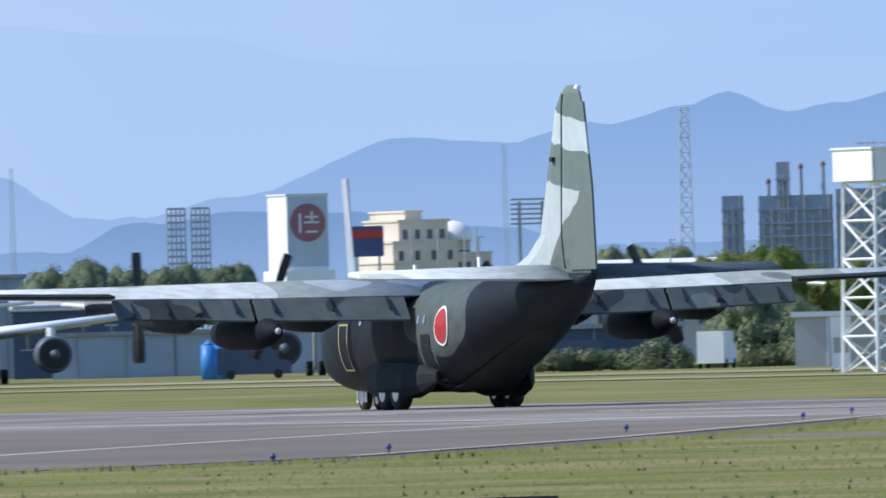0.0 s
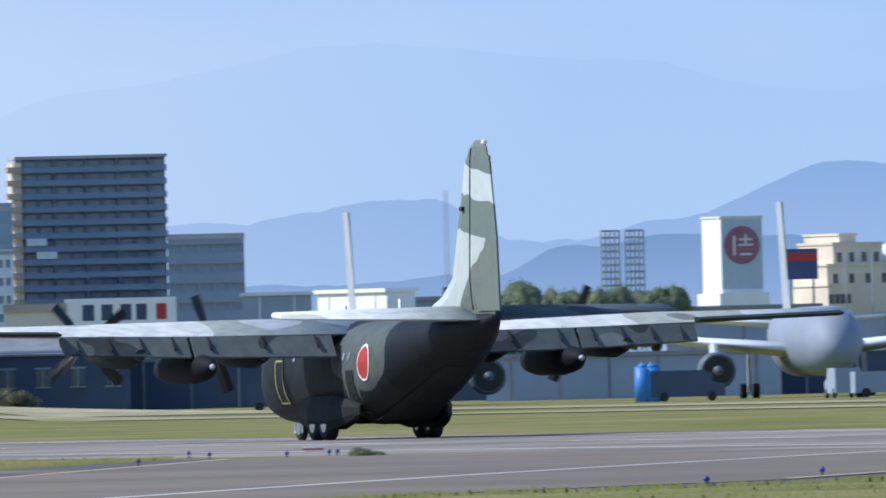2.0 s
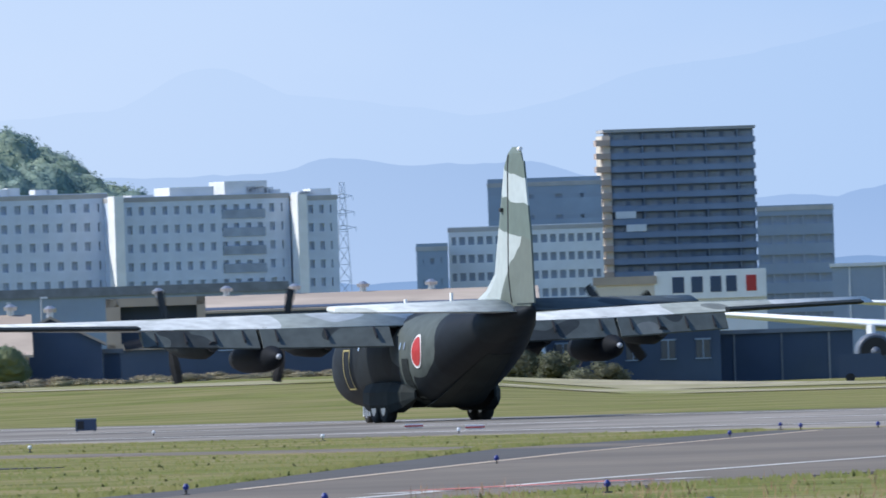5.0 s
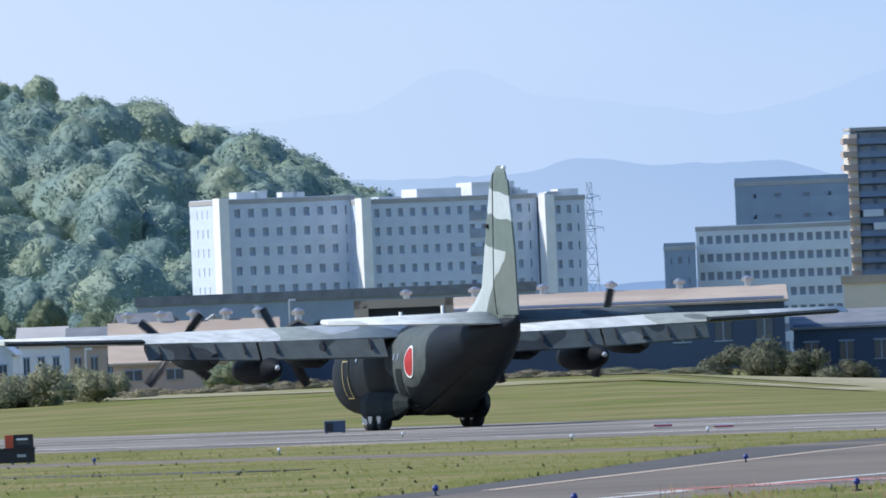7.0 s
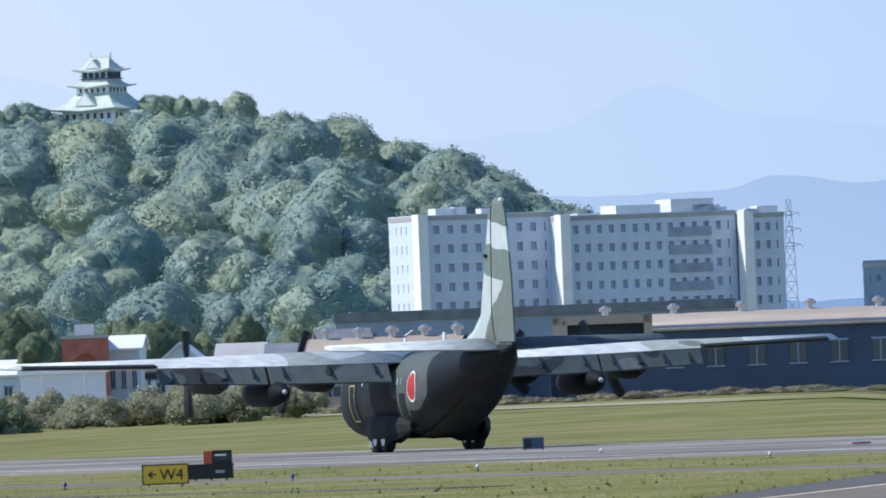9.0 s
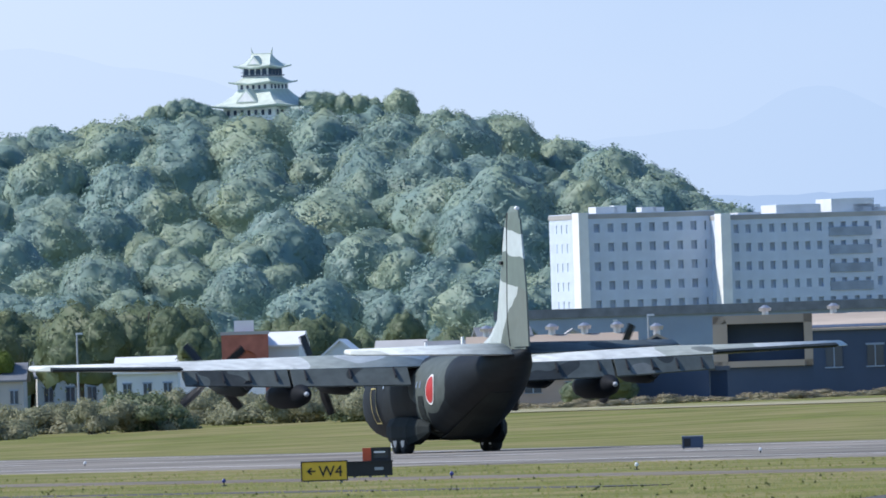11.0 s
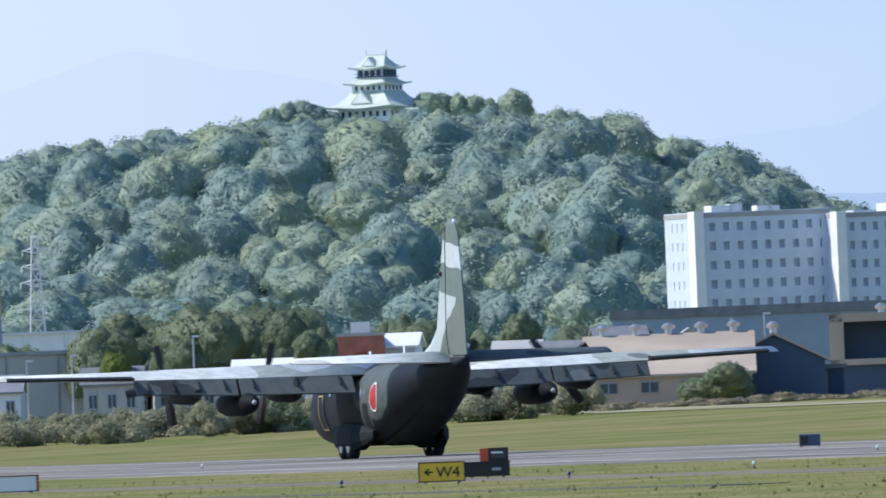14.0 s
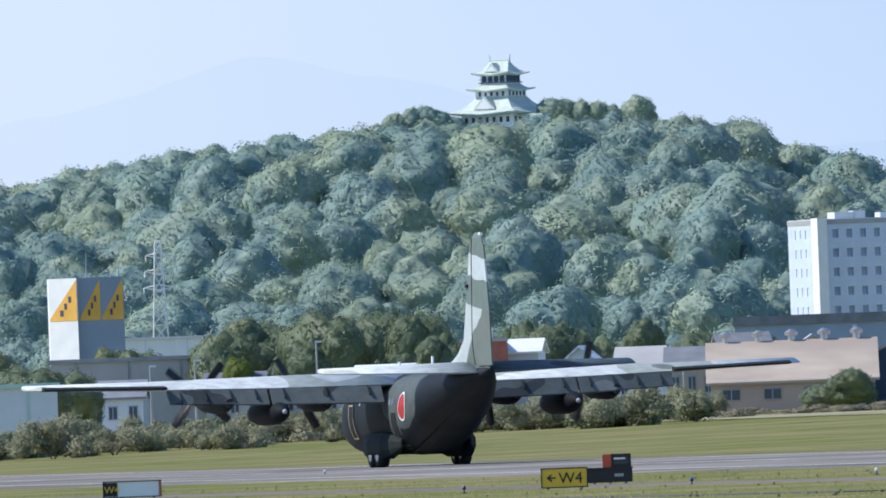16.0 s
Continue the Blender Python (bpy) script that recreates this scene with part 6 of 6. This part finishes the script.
# ---- vehicles and apron clutter ----
def van(b, d, label, mat, length=5.0, high=2.2, turn=90):
    ob = thing("van", label, "van", rest(b, d, turn))
    bm = bmesh.new()
    prism(bm, [(-length / 2, 0.35), (length / 2, 0.35), (length / 2, high * 0.55), (length / 2 - 0.9, high * 0.62), (length / 2 - 1.5, high), (-length / 2, high)], -0.95, 0.95)
    part("body", bm, M[mat], ob)
    part("windscreen", boxes((length / 2 - 1.35, length / 2 - 0.95, -0.8, 0.8, high * 0.66, high * 0.92)), M["glass"], ob)
    for x in (-length * 0.32, length * 0.32):
        for s in (-1, 1):
            part("wheel", (lambda m: (rod(m, (x, s * 0.8, 0.35), (x, s * 1.0, 0.35), 0.35, None, 12), m)[1])(bmesh.new()), M["tyre"], ob)


for b, d, lab, mt, ln, hg, tr in ((59.15, 1420, "white box van parked on the apron", "white", 5.2, 2.6, 80), (46.0, 1480, "pale grey airport tug van", "bluegrey", 4.5, 1.9, 10), (44.0, 1490, "pale grey service van beside the tanker", "bluegrey", 4.6, 2.2, 100),
                                  (52.0, 1470, "dark grey service van", "dark_wall", 6.5, 2.2, 0), (36.4, 1500, "dark grey service van", "dark_wall", 5.5, 2.3, 0),
                                  (16.3, 1500, "dark grey service van", "dark_wall", 4.6, 2.1, 0), (20.9, 1470, "white box truck parked before the tanker", "white", 5.6, 2.5, -25), (49.8, 1480, "pale grey service van on the apron", "bluegrey", 4.8, 2.2, 0)):
    van(b, d, lab, mt, ln, hg, tr)
for b in (34.2, 34.65):
    ob = thing("storage_tank", "bright blue upright storage tank", "tank", rest(b, 1520), "blue storage tanks")
    bm = bmesh.new()
    rod(bm, (0, 0, 0), (0, 0, 2.6), 0.62, None, 18)
    rod(bm, (0, 0, 2.6), (0, 0, 2.85), 0.62, 0.2, 18)
    part("shell", bm, M["blue"], ob, "", True)
    part("lid", (lambda m: (rod(m, (0, 0, 2.85), (0, 0, 2.98), 0.2, None, 12), m)[1])(bmesh.new()), M["steel"], ob)

ob = thing("access_stand", "white wheeled maintenance stand", "maintenance stand", rest(65.25, 1180))
for x in (-0.5, 0.5):
    for y in (-0.5, 0.5):
        part("leg", boxes((x - 0.06, x + 0.06, y - 0.06, y + 0.06, 0.2, 3.2)), M["white"], ob)
part("platform", boxes((-0.6, 0.6, -0.6, 0.6, 2.0, 2.15)), M["white"], ob)
part("guard", boxes((-0.6, 0.6, -0.62, -0.56, 2.15, 3.2)), M["white"], ob)
part("cabinet", boxes((-0.55, 0.55, -0.55, 0.55, 0.25, 1.1)), M["white"], ob)
for x in (-0.5, 0.5):
    part("castor", (lambda m: (rod(m, (x - 0.05, -0.5, 0.12), (x + 0.05, -0.5, 0.12), 0.12, None, 10), m)[1])(bmesh.new()), M["tyre"], ob)


def lamp_post(b, d, e, label="slim grey lamp post with a small head"):
    ob = thing("lamp_post", label, "lamp post", rest(b, d), "lamp posts")
    h = rise(e, d) - ground_height(*spot(b, d))
    bm = bmesh.new()
    rod(bm, (0, 0, 0), (0, 0, h), 0.12, 0.07, 8)
    part("pole", bm, M["steel"], ob)
    part("head", boxes((-0.1, 0.5, -0.12, 0.12, h - 0.05, h + 0.12)), M["offwhite"], ob)
    part("base_plate", boxes((-0.25, 0.25, -0.25, 0.25, 0, 0.08)), M["steel"], ob)


for b, d, e in ((57.0, 1900, 4.7), (52.4, 1900, 4.6), (51.6, 1900, 4.65), (47.6, 1700, 5.1), (-52.4, 1750, 3.9), (-26.0, 2600, 3.7), (-24.3, 1640, 3.9), (-58.4, 1700, 3.2), (-34.4, 1560, 1.9), (-60.6, 1700, 3.0)):
    lamp_post(b, d, e)


# ---- edge lights, signs and boxes on the field ----
def edge_light(b, d, label="small blue taxiway edge light on a stem", lens="lens"):
    ob = thing("edge_light", label, "runway light", stand(b, d), "field edge lights")
    ob.scale = (0.62, 0.62, 0.62)
    bm = bmesh.new()
    rod(bm, (0, 0, 0), (0, 0, 0.05), 0.16, 0.14, 12)
    rod(bm, (0, 0, 0.05), (0, 0, 0.24), 0.035, None, 8)
    part("stem", bm, M["black"], ob)
    bm = bmesh.new()
    rod(bm, (0, 0, 0.2), (0, 0, 0.3), 0.09, 0.11, 12)
    rod(bm, (0, 0, 0.3), (0, 0, 0.4), 0.11, 0.05, 12)
    part("lens", bm, M[lens], ob, "blue glass lens" if lens == "lens" else "clear glass lens")


for b, d in ((42.9, 458), (54.6, 525), (63.3, 573), (65.7, 604), (37.2, 430), (18.7, 648), (16.6, 640), (9.3, 606), (-2.2, 495), (-17.5, 414), (3.2, 379), (-10.7, 368), (12.8, 648), (11.8, 663), (19.1, 648), (-45.4, 656), (-34.2, 655)):
    edge_light(b, d)
for b, d in ((-10.7, 698), (-25.1, 683), (-52.2, 952), (-19.0, 814), (-4.0, 720)):
    edge_light(b, d, "small clear runway edge light on a stem", "offwhite")


def guidance_sign(b0, b1, d, high, label, text, arrow=True, base_mat="yellow", text_mat="black", left_panel=None, text_at=0.0, rim=0.035, text_size=0.0, text_drop=0.0, arrow_at=-0.4, arrow_size=0.2):
    """An internally framed taxiway sign: panel on short legs, black rim, raised characters."""
    ob = thing("guidance_sign", label, "sign", stand((b0 + b1) / 2, d))
    w = width(b0, b1, d)
    part("panel", boxes((-w / 2, w / 2, 0, 0.22, 0.1, high)), M[base_mat], ob)
    t = rim
    part("rim", boxes((-w / 2 - t, w / 2 + t, -0.03, 0.25, high, high + t), (-w / 2 - t, w / 2 + t, -0.03, 0.25, 0.1 - t, 0.1), (-w / 2 - t, -w / 2, -0.03, 0.25, 0.1, high), (w / 2, w / 2 + t, -0.03, 0.25, 0.1, high)), M["black"], ob)
    for s in (-0.38, 0.38):
        part("leg", boxes((s * w - 0.04, s * w + 0.04, 0.08, 0.14, 0, 0.1)), M["steel"], ob)
    zc = high - text_drop if text_drop else (0.1 + high) / 2
    if arrow:
        a = w * arrow_size
        x0 = w * arrow_at
        bm = bmesh.new()
        prism(bm, [(x0, zc), (x0 + a * 0.5, zc + a * 0.42), (x0 + a * 0.62, zc + a * 0.3), (x0 + a * 0.38, zc + a * 0.08), (x0 + a, zc + a * 0.08), (x0 + a, zc - a * 0.08),
                   (x0 + a * 0.38, zc - a * 0.08), (x0 + a * 0.62, zc - a * 0.3), (x0 + a * 0.5, zc - a * 0.42)], -0.02, -0.003)
        part("arrow", bm, M[text_mat], ob, "black arrow")
    if left_panel:
        part("end_panel", boxes((-w / 2, -w / 2 + w * 0.24, -0.02, -0.004, 0.12, high - 0.02)), M[left_panel], ob, "black end panel")
        part("end_cap", boxes((w / 2 - 0.06, w / 2 + 0.02, -0.035, 0.24, 0.1, high)), M["brick"], ob, "rust-red end cap")
    if text:
        size = text_size or high * 0.74
        me = lettering(text, size)
        me.materials.append(M[text_mat])
        tx = part("lettering", me, None, ob, "%s characters" % text_mat)
        tx.location = (text_at * w, -0.03 if left_panel else -0.015, zc - size * 0.36)
    return ob


guidance_sign(-41.55, -39.35, 655, 0.68, "yellow taxiway sign with a black arrow and W4", "W4", text_at=-0.13)
guidance_sign(47.35, 50.85, 222, 0.72, "yellow taxiway sign with a black arrow and 3", "3", text_at=0.12, rim=0.07, text_size=0.3, text_drop=0.24, arrow_at=-0.28, arrow_size=0.3)
guidance_sign(-63.1, -60.3, 720, 0.62, "white blank-backed sign with a black W4 end panel", "W4", arrow=False, base_mat="white", text_mat="yellow", left_panel="black", text_at=-0.49, text_size=0.34)


def black_cabinet():
    d = 690
    ob = thing("equipment_cabinet", "low black equipment cabinet on the grass", "cabinet", stand(-38.2, d))
    w = width(-39.3, -37.1, d)
    part("body", boxes((-w / 2, w / 2, 0, 0.6, 0.06, 0.52)), M["black"], ob)
    part("lid", boxes((-w / 2 - 0.03, w / 2 + 0.03, -0.04, 0.64, 0.52, 0.57)), M["black"], ob)
    for s in (-0.35, 0, 0.35):
        part("foot", boxes((s * w - 0.05, s * w + 0.05, 0.1, 0.5, 0, 0.06)), M["steel"], ob)
    part("plate", boxes((w * 0.1, w * 0.3, -0.02, 0, 0.25, 0.35)), M["steel"], ob)
    ob = thing("light_unit", "red and black approach light box on the cabinet", "light unit", stand(-37.85, d + 0.15, 0, 0.57))
    w = width(-38.55, -37.15, d)
    part("side", boxes((-w / 2, -w / 2 + w * 0.3, 0, 0.4, 0, 0.44)), M["red_unit"], ob, "orange-red side")
    part("case", boxes((-w / 2 + w * 0.3, w / 2, -0.02, 0.4, 0, 0.10), (-w / 2 + w * 0.3, w / 2, -0.02, 0.4, 0.36, 0.45), (w / 2 - 0.1, w / 2, -0.02, 0.4, 0.1, 0.36), (-w / 2 + w * 0.3, -w / 2 + w * 0.4, -0.02, 0.4, 0.1, 0.36)), M["black"], ob)
    part("lens_panel", boxes((-w / 2 + w * 0.4, w / 2 - 0.1, 0.1, 0.3, 0.1, 0.36)), M["glass"], ob)
    part("bracket", boxes((-w * 0.1, w * 0.3, -0.05, -0.02, 0.26, 0.32)), M["white"], ob)


M["red_unit"] = material("red_unit", (0.6, 0.09, 0.03), 0.5, 0.15, 2)
black_cabinet()

ob = thing("equipment_box", "dark metal equipment box beside the runway", "box", stand(-22.3, 905))
part("case", boxes((-0.48, 0.46, 0, 0.6, 0.08, 0.58)), M["dark_wall"], ob)
part("lid", boxes((-0.5, 0.48, -0.03, 0.63, 0.58, 0.62)), M["steel"], ob)
part("recess", boxes((-0.4, -0.1, -0.02, 0, 0.15, 0.5)), M["black"], ob)
for s in (-0.4, 0.38):
    part("foot", boxes((s - 0.05, s + 0.05, 0.1, 0.5, 0, 0.08)), M["steel"], ob)

for b, d in ((17.9, 690), (-3.2, 760), (-6.2, 800)):
    ob = thing("runway_marker", "low white and red marker box", "marker", stand(b, d), "marker boxes")
    part("case", boxes((-0.35, 0.35, 0, 0.4, 0.04, 0.2)), M["white"], ob)
    part("stripe", boxes((-0.36, 0.36, -0.02, 0, 0.08, 0.14)), M["red"], ob)
    part("foot", boxes((-0.25, 0.25, 0.05, 0.3, 0, 0.04)), M["steel"], ob)

def marker_dome(b, d, mat, label, tall=1.0):
    ob = thing("marker_dome", label, "marker", stand(b, d), "rounded markers")
    ob.scale.z = tall
    bm = bmesh.new()
    loft(bm, [[(r * math.cos(2 * math.pi * i / 20), r * math.sin(2 * math.pi * i / 20), z) for i in range(20)] for r, z in ((0.2, 0), (0.22, 0.35), (0.2, 0.5), (0.13, 0.6), (0.03, 0.64))])
    part("shell", bm, M[mat], ob, "", True)
    part("base_ring", (lambda m: (rod(m, (0, 0, 0), (0, 0, 0.06), 0.27, 0.25, 20), m)[1])(bmesh.new()), M["steel"], ob)


marker_dome(8.2, 268, "dark_wall", "small grey rounded marker in the near grass")
marker_dome(45.9, 252, "jetgrey", "pale lavender-grey rounded marker beside the yellow sign", 0.74)


def weed(b, d, h, seed):
    """A tall leafy weed: thin branching stems set with small oval leaves."""
    rng = random.Random(seed)
    ob = thing("weed", "tall leafy green weed in the near grass", "weed", stand(b, d), "weeds by the sign")
    leaves = bmesh.new()
    for i in range(7):
        stem = bmesh.new()
        a, q = rng.uniform(0, 6.28), rng.uniform(0.05, 0.3)
        top = Vector((q * math.cos(a), q * math.sin(a), h * rng.uniform(0.65, 1.0)))
        rod(stem, (0.04 * math.cos(a), 0.04 * math.sin(a), 0), top, 0.006, 0.003, 5)
        part("stem", stem, M["weed_leaf"], ob)
        for k in range(26):
            c = top * (0.25 + 0.78 * k / 25)
            u = Vector((rng.uniform(-1, 1), rng.uniform(-1, 1), rng.uniform(-0.3, 0.5))).normalized()
            w = u.cross(Vector((rng.uniform(-0.5, 0.5), rng.uniform(-0.5, 0.5), 1))).normalized()
            n, z = rng.uniform(0.035, 0.065), u.cross(w) * 0.004
            pts = [c + u * n * 0.3, c + u * n * 0.9 + w * n * 0.38, c + u * n * 1.7, c + u * n * 0.9 - w * n * 0.38]
            loft(leaves, [[v - z for v in pts], [v + z for v in pts]])
    part("foliage", leaves, M["weed_leaf"], ob, "small oval green leaves")


M["weed_leaf"] = leafy("weed_leaf", (0.06, 0.085, 0.03), (0.3, 0.33, 0.13), (0.36, 0.36, 0.15), 4.0, 0.3)
for i in range(27):
    weed(49.6 + 0.55 * i + 0.25 * math.sin(i * 2.3), 200 + 5 * math.sin(i * 1.7), (0.74 if i > 3 else 0.52) + 0.14 * math.sin(i * 1.1) + 0.08 * math.sin(i * 2.9), 300 + i)


# ---- grass blades and seed heads on the near verges ----
def verge():
    rng = np.random.default_rng(21)
    tris = []
    def patch(n, x, y, h0, h1, w):
        z = np.zeros(n)
        a = rng.uniform(-1.1, -0.2, n)
        h = rng.uniform(h0, h1, n)
        lean = rng.normal(0, 0.25, (n, 2)) * h[:, None]
        dx, dy = np.cos(a) * w, np.sin(a) * w
        tris.append(np.stack([np.stack([x - dx, y - dy, z], 1), np.stack([x + dx, y + dy, z], 1), np.stack([x + lean[:, 0], y + lean[:, 1], h], 1)], 1).reshape(-1, 3))
    def tufts(n, y0, y1, b0, b1, test, h0, h1, w):
        y = rng.uniform(y0, y1, n)
        x = rng.uniform(b0, b1, n) / 1000 * y
        clump = np.sin(x * 1.7 + 2.1 * np.sin(y * 0.21)) + np.sin(y * 0.43 + 1.3 * np.sin(x * 0.9)) + rng.normal(0, 0.9, n)
        keep = test(x, y) & (clump > -0.2)
        patch(keep.sum(), x[keep], y[keep], h0, h1, w)

    edge = lambda x: np.interp(x, [-8, -1.9, 3.3, 10, 18.7, 25.1, 37.6, 46], [326, 368, 393, 420, 433, 464, 554, 590])
    tufts(30000, 215, 580, -25, 72, lambda x, y: y < edge(x), 0.02, 0.09, 0.035)
    rim = lambda y: np.interp(y, [200, 432, 583, 656], [-26, -7.6, -1.4, 7.4])
    strip = lambda y: np.interp(y, [250, 1000], [176, 165])
    tufts(30000, 340, 800, -75, 12, lambda x, y: (x + SLANT * y < 205) & (x < rim(y)) & (np.abs(x + SLANT * y - strip(y) - 3) > 4.2), 0.02, 0.1, 0.05)
    near = [(-8, 326), (-1.9, 369), (3.3, 394), (10, 421), (18.7, 434), (25.1, 465), (37.6, 555)]
    far = [(-26, 200), (-7.6, 432), (-1.4, 583), (7.4, 654)]
    for line, side in ((near, -1), (far, 1)):
        for (xa, ya), (xb, yb) in zip(line, line[1:]):
            m = int(math.hypot(xb - xa, yb - ya) * 26)
            u = rng.uniform(0, 1, m)
            jag = 0.6 * np.abs(rng.normal(0, 1, m)) + 0.5 * np.sin(u * 37) ** 2
            patch(m, xa + (xb - xa) * u + (0.35 * jag if side < 0 else -0.35 * jag), ya + (yb - ya) * u + side * jag * 0.4, 0.04, 0.16, 0.045)
    tagged(new("grass_blades", cloud_mesh("grass_blades", np.concatenate(tris), M["blade"], np.tile((0.0, -0.15, 1.0), (3 * sum(len(t) // 3 for t in tris), 1)))), "short green grass blades on the verges", "grass", kind="stuff")
    tris.clear()
    n = 320
    y = rng.uniform(335, 400, n)
    cl = rng.choice([-3.2, -1.8, 4.5, 6.0, 12.0, -5.5, 16.5], n)
    x = cl / 1000 * y + rng.normal(0, 0.5, n)
    patch(n, x, y, 0.1, 0.3, 0.011)
    tagged(new("dry_stalks", cloud_mesh("dry_stalks", np.concatenate(tris), M["straw"])), "dry reddish seed stalks standing in the near grass", "grass", kind="stuff")


M["blade"] = leafy("blade", (0.135, 0.165, 0.035), (0.19, 0.205, 0.05), (0.27, 0.235, 0.095), 0.08, 0.2)
M["straw"] = material("straw", (0.3, 0.19, 0.11), 0.9, 0.3, 3)
verge()


motions()
